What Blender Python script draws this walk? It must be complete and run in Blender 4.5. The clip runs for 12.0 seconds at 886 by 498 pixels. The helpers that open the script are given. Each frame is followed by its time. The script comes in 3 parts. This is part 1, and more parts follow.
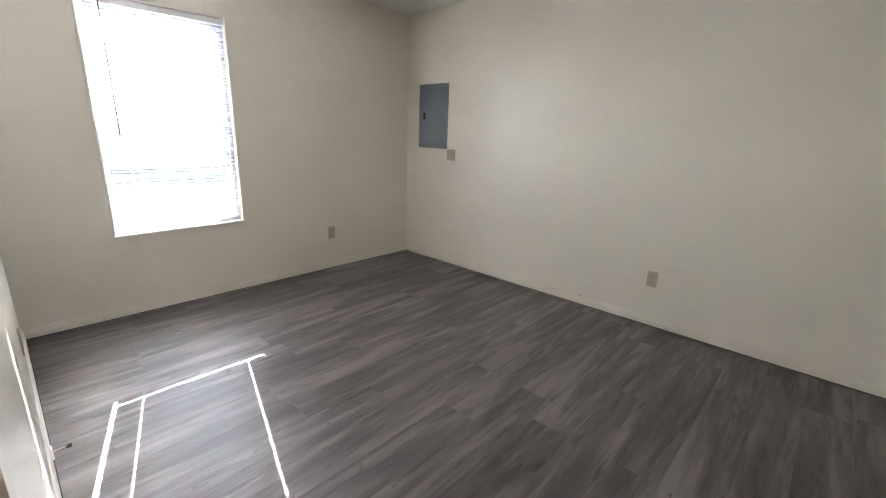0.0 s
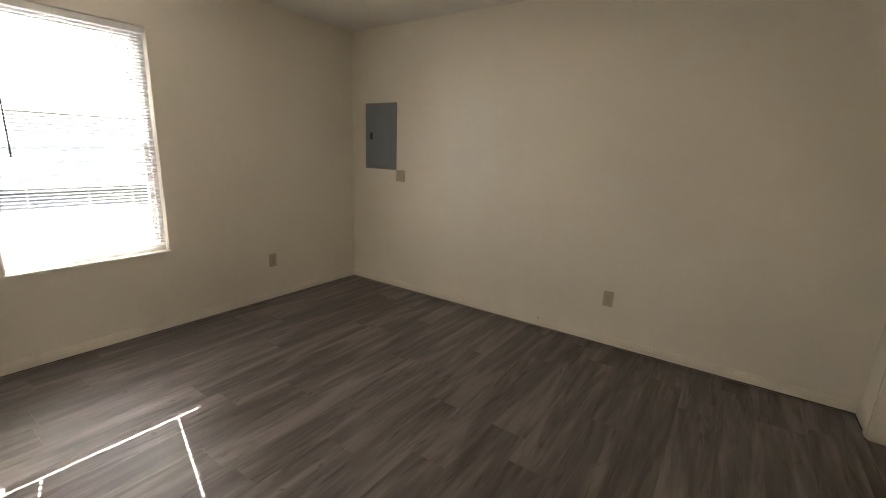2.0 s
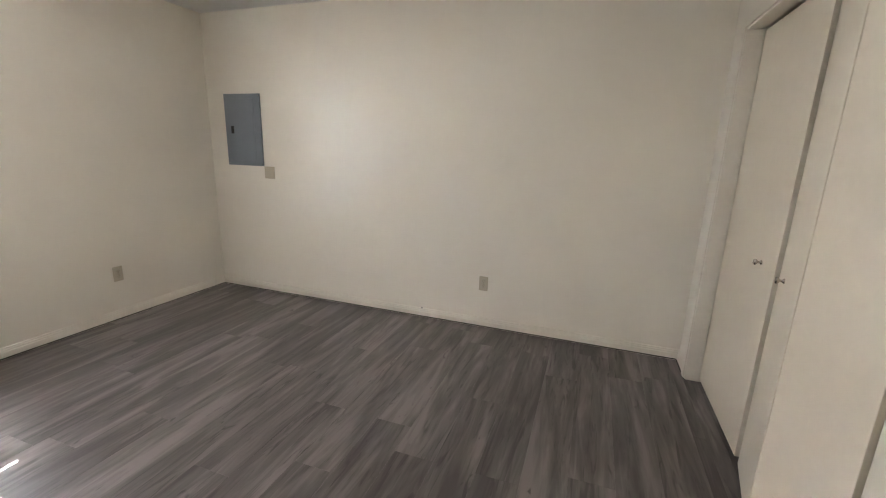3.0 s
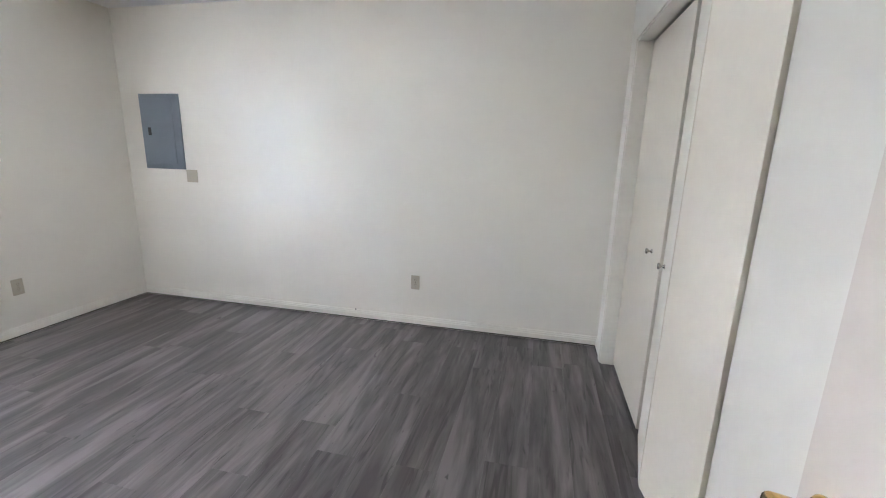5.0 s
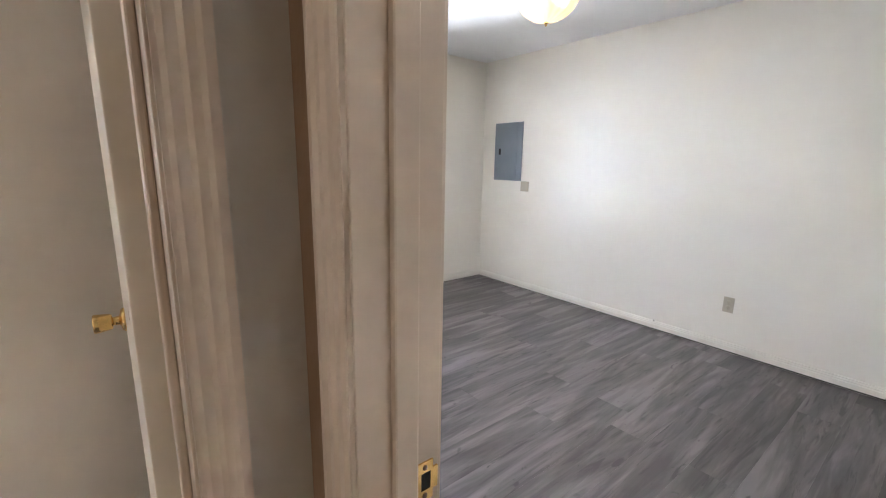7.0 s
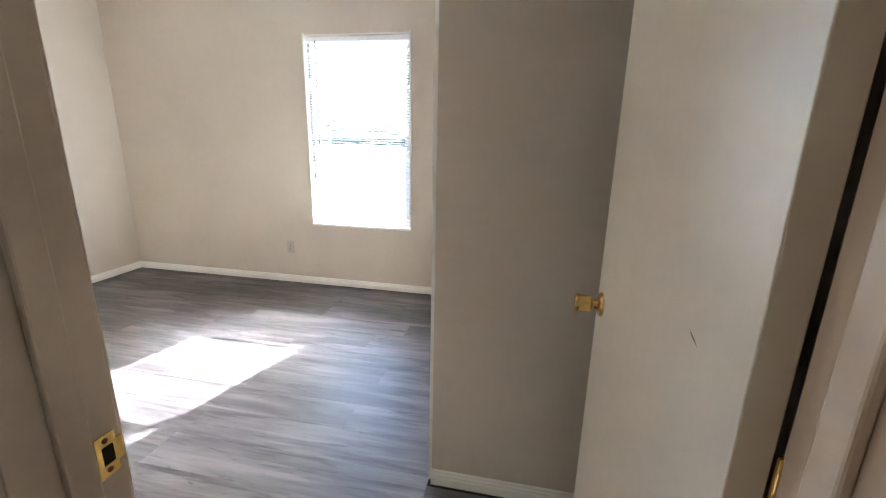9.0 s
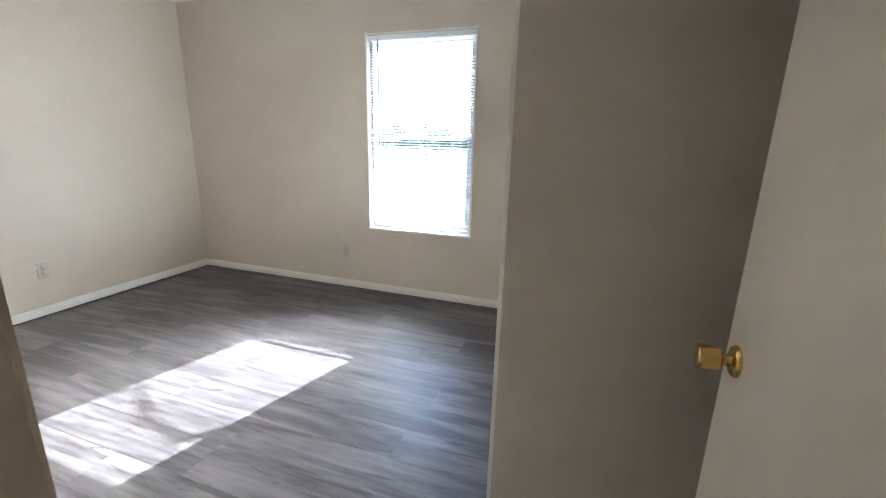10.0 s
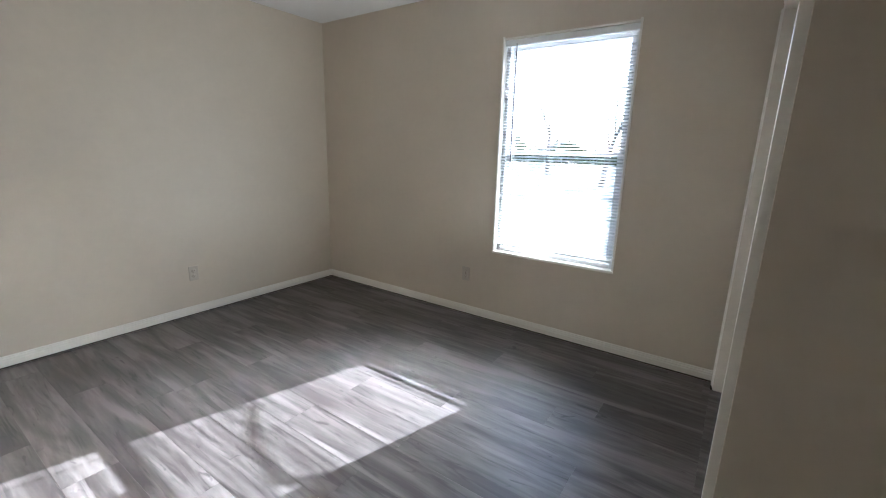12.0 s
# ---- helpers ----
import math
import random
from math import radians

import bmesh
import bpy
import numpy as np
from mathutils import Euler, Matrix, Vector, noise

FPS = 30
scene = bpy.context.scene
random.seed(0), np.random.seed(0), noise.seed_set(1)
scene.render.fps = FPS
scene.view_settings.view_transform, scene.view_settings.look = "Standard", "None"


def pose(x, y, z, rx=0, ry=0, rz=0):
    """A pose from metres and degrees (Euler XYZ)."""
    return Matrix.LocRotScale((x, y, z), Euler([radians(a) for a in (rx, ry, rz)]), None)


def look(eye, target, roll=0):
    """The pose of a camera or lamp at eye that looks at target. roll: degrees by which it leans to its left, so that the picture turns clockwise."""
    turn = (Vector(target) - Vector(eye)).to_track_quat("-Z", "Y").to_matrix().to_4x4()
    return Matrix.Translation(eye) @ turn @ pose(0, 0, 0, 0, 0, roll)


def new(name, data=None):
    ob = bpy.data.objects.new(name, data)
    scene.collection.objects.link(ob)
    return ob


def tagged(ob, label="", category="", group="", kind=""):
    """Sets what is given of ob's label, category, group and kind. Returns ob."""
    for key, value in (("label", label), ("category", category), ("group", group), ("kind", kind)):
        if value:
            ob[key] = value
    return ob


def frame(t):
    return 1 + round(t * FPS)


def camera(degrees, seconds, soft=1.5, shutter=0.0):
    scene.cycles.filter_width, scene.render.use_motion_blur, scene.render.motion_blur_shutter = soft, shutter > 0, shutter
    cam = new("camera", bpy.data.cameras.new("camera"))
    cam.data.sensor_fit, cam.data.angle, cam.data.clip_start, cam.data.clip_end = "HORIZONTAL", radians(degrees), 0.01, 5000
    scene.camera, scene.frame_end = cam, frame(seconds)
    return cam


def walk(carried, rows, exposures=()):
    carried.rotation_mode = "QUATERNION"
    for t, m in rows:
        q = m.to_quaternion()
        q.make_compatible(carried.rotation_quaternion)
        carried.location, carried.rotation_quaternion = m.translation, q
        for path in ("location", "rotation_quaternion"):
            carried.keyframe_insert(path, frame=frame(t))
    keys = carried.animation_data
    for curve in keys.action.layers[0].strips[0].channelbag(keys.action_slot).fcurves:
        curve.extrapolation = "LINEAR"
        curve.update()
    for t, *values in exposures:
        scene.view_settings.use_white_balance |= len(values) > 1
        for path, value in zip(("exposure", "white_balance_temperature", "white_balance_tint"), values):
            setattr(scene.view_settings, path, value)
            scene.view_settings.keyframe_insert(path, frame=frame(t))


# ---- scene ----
cam = camera(93.1, 12.0, soft=1.1)

PATH = [
    (0, (3.473, -0.114, 1.332), (2.167, 1.301, 0.792), 1.9),
    (0.5, (3.408, -0.073, 1.334), (2.01, 1.261, 0.819), 1.6),
    (1, (3.338, -0.054, 1.352), (1.919, 1.266, 0.859), 1.3),
    (1.5, (3.292, -0.061, 1.357), (1.987, 1.38, 0.885), 2.3),
    (2, (3.285, -0.059, 1.357), (2.181, 1.545, 0.902), 2.2),
    (2.5, (3.319, -0.048, 1.361), (2.468, 1.705, 0.906), 2.4),
    (3, (3.364, -0.026, 1.363), (2.721, 1.81, 0.899), 1.8),
    (3.5, (3.413, -0.01, 1.365), (2.955, 1.881, 0.902), 1.7),
    (3.7, (3.427, -0.013, 1.369), (3.033, 1.892, 0.903), 1.6),
    (5.3, (3.571, -0.062, 1.344), (3.115, 1.838, 0.919), 1.6),
    (5.5, (3.586, -0.094, 1.321), (3.049, 1.789, 0.911), 2.0),
    (6, (3.597, -0.211, 1.337), (2.836, 1.586, 0.899), 1.8),
    (6.1, (3.588, -0.275, 1.344), (2.77, 1.498, 0.911), 2.1),
    (6.4, (3.604, -0.362, 1.346), (2.523, 1.261, 0.901), 0.6),
    (6.5, (3.655, -0.367, 1.341), (2.487, 1.199, 0.908), 0.2),
    (7, (3.614, -0.467, 1.338), (2.088, 0.762, 0.937), 1.0),
    (7.5, (3.571, -0.554, 1.326), (1.814, 0.3, 0.899), 2.2),
    (7.7, (3.551, -0.586, 1.322), (1.732, 0.118, 0.882), 2.5),
    (9.3, (3.282, -0.671, 1.322), (1.42, -1.187, 0.806), 0.8),
    (9.5, (3.247, -0.681, 1.317), (1.397, -1.242, 0.801), 0.7),
    (10, (3.129, -0.75, 1.309), (1.301, -1.385, 0.806), 1.3),
    (10.5, (3.034, -0.878, 1.335), (1.215, -1.564, 0.865), 2.1),
    (11, (2.971, -0.923, 1.324), (1.165, -1.659, 0.882), 2.0),
    (11.5, (2.922, -0.972, 1.325), (1.184, -1.855, 0.878), 1.6),
    (12, (2.824, -1.002, 1.323), (1.23, -2.118, 0.864), 1.4),
]
# seconds, stops, kelvin, tint
EXPOSURES = [
    (0.0, 3.82, 6080, 13),
    (0.7, 3.60, 6350, 12),
    (1.5, 3.24, 6950, 13),
    (2.0, 3.05, 7600, 14),
    (2.5, 3.20, 8300, 17),
    (3.0, 3.95, 6400, 14),
    (3.5, 4.42, 5520, 13),
    (5.5, 4.34, 5440, 13),
    (6.0, 4.14, 5350, 13),
    (6.5, 4.31, 5590, 14),
    (7.0, 4.60, 5580, 14),
    (7.7, 4.60, 5590, 15),
    (9.3, 3.67, 5480, 10),
    (10.5, 3.38, 5240, 7),
    (11.3, 3.23, 5290, 7),
    (11.6, 2.93, 5400, 8),
    (12.0, 2.66, 5400, 8),
]
walk(cam, [(t, look(*p)) for t, *p in PATH], EXPOSURES)

# ---- world, sun, exposure ----
SUN = Vector((1.18, -0.33, -0.64)).normalized()
world = bpy.data.worlds.new("world")
scene.world = world
world.use_nodes = True
wn = world.node_tree
sky = wn.nodes.new("ShaderNodeTexSky")
sky.sky_type = "NISHITA"
sky.sun_disc = False
sky.sun_elevation = math.asin(-SUN.z)
sky.sun_rotation = math.atan2(-SUN.x, -SUN.y)
wn.links.new(sky.outputs[0], wn.nodes["Background"].inputs[0])
wn.nodes["Background"].inputs[1].default_value = 0.15
sun_data = bpy.data.lights.new("sun", "SUN")
sun_data.energy, sun_data.angle, sun_data.color = 4.6, radians(0.25), (1.0, 0.96, 0.91)
sun = new("sun", sun_data)
sun.matrix_world = look((-12, 4, 7), Vector((-12, 4, 7)) + SUN)


def window_light(y0, y1, z, watts, color, aim, spread):
    """The sky's and the bright ground's light that the blind's slats turn up into the room: a strip in the window's opening."""
    d = bpy.data.lights.new("window_light", "AREA")
    d.shape, d.size, d.size_y, d.energy, d.color, d.spread = "RECTANGLE", y1 - y0, 0.05, watts, color, radians(spread)
    ob = new("window_light", d)
    c = Vector((0.0, (y0 + y1) / 2, z))
    ob.matrix_world = look(c, c + Vector(aim))


window_light(0.43, 1.20, 0.62, 1.8, (1.0, 0.98, 0.94), (0.66, -0.05, 0.75), 72)
window_light(-2.46, -1.67, 0.62, 2.9, (1.0, 0.95, 0.85), (0.6, -0.7, 0.55), 120)

# added warm lamp for the hall's unseen light source, in an invented end opening
hall_light = bpy.data.lights.new("hall_fill_light", "AREA")
hall_light.shape, hall_light.size, hall_light.size_y, hall_light.energy, hall_light.color = "RECTANGLE", 0.7, 1.9, 0.45, (1.0, 0.82, 0.62)
hall_lamp = new("hall_fill_light", hall_light)
hall_lamp.matrix_world = look((3.68, -3.06, 1.0), (3.68, 0, 1.0))


# ---- materials ----
def mat(name, color, rough=0.5, metal=0.0, var=0.06, scale=3.0, fine=60.0, bump=0.0, bscale=200.0, spec=0.5, gloss=0.025):
    """A surface with a slow and a fine variation of its colour and gloss, and a fine relief."""
    m = bpy.data.materials.new(name)
    m.use_nodes = True
    n, l = m.node_tree.nodes, m.node_tree.links
    b = n["Principled BSDF"]
    b.inputs["Roughness"].default_value, b.inputs["Metallic"].default_value = rough, metal
    b.inputs["Specular IOR Level"].default_value = spec
    tc = n.new("ShaderNodeTexCoord")
    n1, n2 = n.new("ShaderNodeTexNoise"), n.new("ShaderNodeTexNoise")
    n1.inputs["Scale"].default_value, n2.inputs["Scale"].default_value = scale, fine
    n1.inputs["Detail"].default_value, n2.inputs["Detail"].default_value = 4, 3
    for k in (n1, n2):
        l.new(tc.outputs["Object"], k.inputs["Vector"])
    add = n.new("ShaderNodeMath")
    add.operation = "ADD"
    half = n.new("ShaderNodeMath")
    half.operation = "MULTIPLY"
    half.inputs[1].default_value = 0.45
    l.new(n2.outputs["Fac"], half.inputs[0])
    l.new(n1.outputs["Fac"], add.inputs[0])
    l.new(half.outputs[0], add.inputs[1])
    ramp = n.new("ShaderNodeValToRGB")
    c = Vector(color)
    ramp.color_ramp.elements[0].position, ramp.color_ramp.elements[1].position = 0.5, 0.95
    ramp.color_ramp.elements[0].color = (*(c * (1 - var)), 1)
    ramp.color_ramp.elements[1].color = (*[min(1, v) for v in c * (1 + var)], 1)
    l.new(add.outputs[0], ramp.inputs["Fac"])
    l.new(ramp.outputs["Color"], b.inputs["Base Color"])
    rr = n.new("ShaderNodeMapRange")
    rr.inputs["To Min"].default_value, rr.inputs["To Max"].default_value = max(0.02, rough - gloss), min(1, rough + gloss)
    l.new(n1.outputs["Fac"], rr.inputs["Value"])
    l.new(rr.outputs[0], b.inputs["Roughness"])
    if bump:
        n3, bp = n.new("ShaderNodeTexNoise"), n.new("ShaderNodeBump")
        n3.inputs["Scale"].default_value, n3.inputs["Detail"].default_value = bscale, 2
        bp.inputs["Strength"].default_value, bp.inputs["Distance"].default_value = bump, 0.002
        l.new(tc.outputs["Object"], n3.inputs["Vector"])
        l.new(n3.outputs["Fac"], bp.inputs["Height"])
        l.new(bp.outputs[0], b.inputs["Normal"])
    return m


def plank_material():
    """Grey-brown vinyl plank: long grain, cathedral bands, a few dark knots; every plank shifted in tone and grain."""
    m = bpy.data.materials.new("vinyl_plank")
    m.use_nodes = True
    n, l = m.node_tree.nodes, m.node_tree.links
    b = n["Principled BSDF"]
    tc, info = n.new("ShaderNodeTexCoord"), n.new("ShaderNodeObjectInfo")
    shift = n.new("ShaderNodeVectorMath")
    shift.operation = "MULTIPLY_ADD"
    l.new(info.outputs["Random"], shift.inputs[0])
    shift.inputs[1].default_value = (37.0, 91.0, 13.0)
    l.new(tc.outputs["Object"], shift.inputs[2])

    def noise_at(sx, sy, detail, rough, dist=0.0):
        mp, nt = n.new("ShaderNodeMapping"), n.new("ShaderNodeTexNoise")
        mp.inputs["Scale"].default_value = (sx, sy, 1)
        nt.inputs["Scale"].default_value = 1.0
        nt.inputs["Detail"].default_value, nt.inputs["Roughness"].default_value = detail, rough
        nt.inputs["Distortion"].default_value = dist
        l.new(shift.outputs[0], mp.inputs["Vector"])
        l.new(mp.outputs[0], nt.inputs["Vector"])
        return nt

    broad, grain, streak = noise_at(7, 0.9, 3, 0.5, 1.3), noise_at(19, 1.7, 4, 0.58, 1.2), noise_at(90, 5, 2, 0.5, 0.3)
    knots, dark = noise_at(15, 4.2, 2, 0.5, 2.0), noise_at(24, 2.0, 3, 0.55, 1.8)

    def math_node(op, a, c):
        k = n.new("ShaderNodeMath")
        k.operation = op
        for i, v in enumerate((a, c)):
            if isinstance(v, float):
                k.inputs[i].default_value = v
            else:
                l.new(v, k.inputs[i])
        return k.outputs[0]

    def band(value, lo, hi, top):
        r = n.new("ShaderNodeMapRange")
        r.inputs["From Min"].default_value, r.inputs["From Max"].default_value = lo, hi
        r.inputs["To Min"].default_value, r.inputs["To Max"].default_value = 0.0, top
        l.new(value, r.inputs["Value"])
        return r.outputs[0]

    s = math_node("ADD", math_node("MULTIPLY", broad.outputs["Fac"], 0.62), math_node("MULTIPLY", grain.outputs["Fac"], 0.36))
    s = math_node("ADD", s, math_node("MULTIPLY", streak.outputs["Fac"], 0.05))
    s = math_node("ADD", s, math_node("MULTIPLY", info.outputs["Random"], 0.06))
    ramp = n.new("ShaderNodeValToRGB")
    e = ramp.color_ramp.elements
    e[0].position, e[0].color = 0.43, (*PLANK_DARK, 1)
    e[1].position, e[1].color = 0.665, (*PLANK_LIGHT, 1)
    mid = e.new(0.545)
    mid.color = (*PLANK_MID, 1)
    l.new(s, ramp.inputs["Fac"])

    def darken(mask, under, tone):
        mix = n.new("ShaderNodeMixRGB")
        mix.inputs[2].default_value = (*tone, 1)
        l.new(mask, mix.inputs[0])
        l.new(under, mix.inputs[1])
        return mix.outputs[0]

    # dark grain clusters gather in the darker half of the broad figure; knots are rare
    cluster = math_node("MULTIPLY", band(dark.outputs["Fac"], 0.54, 0.66, 0.9), band(broad.outputs["Fac"], 0.60, 0.48, 1.0))
    col = darken(cluster, ramp.outputs["Color"], [v * 0.72 for v in PLANK_DARK])
    col = darken(band(knots.outputs["Fac"], 0.67, 0.75, 0.75), col, [v * 0.5 for v in PLANK_DARK])
    l.new(col, b.inputs["Base Color"])
    rr = n.new("ShaderNodeMapRange")
    b.inputs["Specular IOR Level"].default_value = 0.7
    rr.inputs["To Min"].default_value, rr.inputs["To Max"].default_value = 0.36, 0.48
    l.new(grain.outputs["Fac"], rr.inputs["Value"])
    l.new(rr.outputs[0], b.inputs["Roughness"])
    bp = n.new("ShaderNodeBump")
    bp.inputs["Strength"].default_value, bp.inputs["Distance"].default_value = 0.16, 0.001
    l.new(math_node("ADD", grain.outputs["Fac"], math_node("MULTIPLY", streak.outputs["Fac"], 0.5)), bp.inputs["Height"])
    l.new(bp.outputs[0], b.inputs["Normal"])
    return m


PLANK_DARK, PLANK_MID, PLANK_LIGHT = (0.064, 0.055, 0.0525), (0.120, 0.105, 0.101), (0.205, 0.184, 0.177)
M_CREAM = mat("cream_eggshell_paint", (0.79, 0.75, 0.665), 0.31, var=0.015, scale=1.3, fine=18, bump=0.06, bscale=90, spec=0.75, gloss=0.015)
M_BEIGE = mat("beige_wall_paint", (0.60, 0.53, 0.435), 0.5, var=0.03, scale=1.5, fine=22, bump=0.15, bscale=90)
M_FRAME = mat("tan_trim_enamel", (0.63, 0.52, 0.40), 0.33, var=0.06, scale=4, fine=40, bump=0.15, bscale=60)
M_SHADOW_GAP = mat("shadow_gap_dark", (0.018, 0.015, 0.013), 0.7, var=0.2, scale=8, fine=60)
M_TRIM = mat("cream_trim_enamel", (0.78, 0.74, 0.66), 0.32, var=0.04, scale=4, fine=40, bump=0.12, bscale=60)
M_WHITE_TRIM = mat("white_trim_enamel", (0.80, 0.77, 0.71), 0.34, var=0.03, scale=4, fine=40, bump=0.12, bscale=60)
# dark brown carries the warm shade of the hall corner in the wall's colour
M_HALL_SHADED = mat("shaded_hall_brown", (0.27, 0.17, 0.095), 0.4, var=0.05, scale=1.5, fine=22, bump=0.2, bscale=90)
M_HALL = mat("hall_paint", (0.60, 0.55, 0.46), 0.45, var=0.03, scale=1.5, fine=22, bump=0.3, bscale=90)
M_CEIL = mat("ceiling_paint", (0.80, 0.79, 0.77), 0.8, var=0.03, scale=2, fine=60, bump=0.7, bscale=55)
M_LEAF_CREAM = mat("yellowed_cream_enamel", (0.82, 0.75, 0.62), 0.33, var=0.03, scale=2, fine=30, bump=0.15, bscale=50)
M_LEAF_DOOR = mat("pinkish_cream_enamel", (0.68, 0.61, 0.53), 0.33, var=0.03, scale=2, fine=30, bump=0.15, bscale=50)
M_DOOR = mat("door_enamel", (0.79, 0.725, 0.61), 0.34, var=0.03, scale=2, fine=30, bump=0.15, bscale=50)
M_VINYL = mat("white_window_vinyl", (0.84, 0.85, 0.86), 0.4, var=0.02)
M_BRASS = mat("polished_brass", (0.80, 0.55, 0.20), 0.16, 1.0, var=0.12, scale=30, fine=120)
M_STEEL = mat("brushed_nickel", (0.55, 0.52, 0.48), 0.25, 1.0, var=0.1, scale=40, fine=150)
M_PANEL = mat("grey_panel_enamel", (0.20, 0.23, 0.26), 0.42, var=0.05, scale=6, fine=70, bump=0.1, bscale=250)
M_BLACK = mat("black_plastic", (0.012, 0.012, 0.014), 0.4, var=0.1)
M_PAINTED = mat("painted_over_plastic", (0.50, 0.45, 0.385), 0.45, var=0.03)
M_ALMOND = mat("almond_plastic", (0.46, 0.41, 0.31), 0.35, var=0.03)
M_DARKGAP = mat("dark_subfloor", (0.02, 0.018, 0.016), 0.9, var=0.2)
M_WOODCORE = mat("scuffed_brown_wood", (0.16, 0.09, 0.05), 0.6, var=0.3, scale=30, fine=200)
M_SCRATCH = mat("bare_scratched_wood", (0.34, 0.22, 0.13), 0.7, var=0.2, scale=30, fine=200)
M_PLANK = plank_material()

M_SLAT = bpy.data.materials.new("blind_vinyl")
M_SLAT.use_nodes = True
_b = M_SLAT.node_tree.nodes["Principled BSDF"]
_b.inputs["Base Color"].default_value = (0.60, 0.62, 0.65, 1)
_b.inputs["Roughness"].default_value = 0.45
_t = M_SLAT.node_tree.nodes.new("ShaderNodeBsdfTranslucent")
_t.inputs["Color"].default_value = (0.85, 0.88, 0.92, 1)
_m = M_SLAT.node_tree.nodes.new("ShaderNodeMixShader")
_m.inputs[0].default_value = 0.10
M_SLAT.node_tree.links.new(_b.outputs[0], _m.inputs[1])
M_SLAT.node_tree.links.new(_t.outputs[0], _m.inputs[2])
M_SLAT.node_tree.links.new(_m.outputs[0], M_SLAT.node_tree.nodes["Material Output"].inputs["Surface"])

M_GLASS = bpy.data.materials.new("window_glass")
M_GLASS.use_nodes = True
_b = M_GLASS.node_tree.nodes["Principled BSDF"]
_b.inputs["Base Color"].default_value = (0.97, 0.99, 0.98, 1)
_b.inputs["Roughness"].default_value = 0.0
_b.inputs["IOR"].default_value = 1.45
_b.inputs["Transmission Weight"].default_value = 1.0

M_LAMPGLASS = bpy.data.materials.new("lit_frosted_glass")
M_LAMPGLASS.use_nodes = True
_b = M_LAMPGLASS.node_tree.nodes["Principled BSDF"]
_b.inputs["Base Color"].default_value = (0.88, 0.76, 0.58, 1)
_b.inputs["Roughness"].default_value = 0.35
_b.inputs["Emission Color"].default_value = (1.0, 0.72, 0.42, 1)
_b.inputs["Emission Strength"].default_value = 0.03
_n = M_LAMPGLASS.node_tree
_t = _n.nodes.new("ShaderNodeBsdfTransparent")
_t.inputs["Color"].default_value = (1.0, 0.93, 0.78, 1)
_m = _n.nodes.new("ShaderNodeMixShader")
_m.inputs[0].default_value = 0.5
_n.links.new(_b.outputs[0], _m.inputs[1])
_n.links.new(_t.outputs[0], _m.inputs[2])
_n.links.new(_m.outputs[0], _n.nodes["Material Output"].inputs["Surface"])

M_BULB = bpy.data.materials.new("lit_bulb")
M_BULB.use_nodes = True
_b = M_BULB.node_tree.nodes["Principled BSDF"]
_b.inputs["Base Color"].default_value = (0.9, 0.88, 0.82, 1)
_b.inputs["Emission Color"].default_value = (1.0, 0.80, 0.52, 1)
_b.inputs["Emission Strength"].default_value = 0.35


# ---- building helpers ----
def box(bm, x0, x1, y0, y1, z0, z1, bevel=0.0):
    r = bmesh.ops.create_cube(bm, size=1.0, matrix=Matrix.Translation(((x0 + x1) / 2, (y0 + y1) / 2, (z0 + z1) / 2)) @ Matrix.Diagonal((x1 - x0, y1 - y0, z1 - z0, 1)))
    if bevel:
        edges = {e for v in r["verts"] for e in v.link_edges}
        bmesh.ops.bevel(bm, geom=list(edges), offset=bevel, segments=2, profile=0.5, affect="EDGES")
    return bm


def boxes(*rows, bevel=0.0):
    bm = bmesh.new()
    for r in rows:
        box(bm, *r, bevel=bevel)
    return bm


def lathe(profile, m=Matrix(), segments=32):
    """A turned solid: profile rows of (radius, height) about the z axis, then placed by m."""
    bm = bmesh.new()
    rings = []
    for r, z in profile:
        rings.append([bm.verts.new(m @ Vector((max(r, 1e-4) * math.cos(a), max(r, 1e-4) * math.sin(a), z))) for a in [2 * math.pi * i / segments for i in range(segments)]])
    for a, c in zip(rings, rings[1:]):
        for i in range(segments):
            f = bm.faces.new((a[i], a[(i + 1) % segments], c[(i + 1) % segments], c[i]))
            f.smooth = True
    bm.faces.new(rings[0][::-1])
    bm.faces.new(rings[-1])
    bmesh.ops.recalc_face_normals(bm, faces=bm.faces)
    return bm


def extrude(profile, a, c, side, up):
    """A moulding: the profile of (out, along up) swept from a to c."""
    bm = bmesh.new()
    a, c, side, up = Vector(a), Vector(c), Vector(side), Vector(up)
    r0 = [bm.verts.new(a + side * s + up * u) for s, u in profile]
    r1 = [bm.verts.new(c + side * s + up * u) for s, u in profile]
    k = len(profile)
    for i in range(k):
        bm.faces.new((r0[i], r0[(i + 1) % k], r1[(i + 1) % k], r1[i]))
    bm.faces.new(r0[::-1])
    bm.faces.new(r1)
    bmesh.ops.recalc_face_normals(bm, faces=bm.faces)
    return bm


def obj(name, bm, material):
    me = bpy.data.meshes.new(name)
    bm.to_mesh(me)
    bm.free()
    me.materials.append(material)
    return new(name, me)


def part(name, bm, material, parent, label="", local=False):
    """One mesh under a thing or a part; its coordinates are the world's, or with local the parent's own."""
    if not local:
        bmesh.ops.transform(bm, matrix=world_of(parent).inverted(), verts=bm.verts)
    ob = obj(name, bm, material)
    ob.parent = parent
    if label:
        ob["label"] = label
    return ob


def world_of(ob):
    m = ob.matrix_basis.copy()
    while ob.parent:
        ob = ob.parent
        m = ob.matrix_basis @ m
    return m


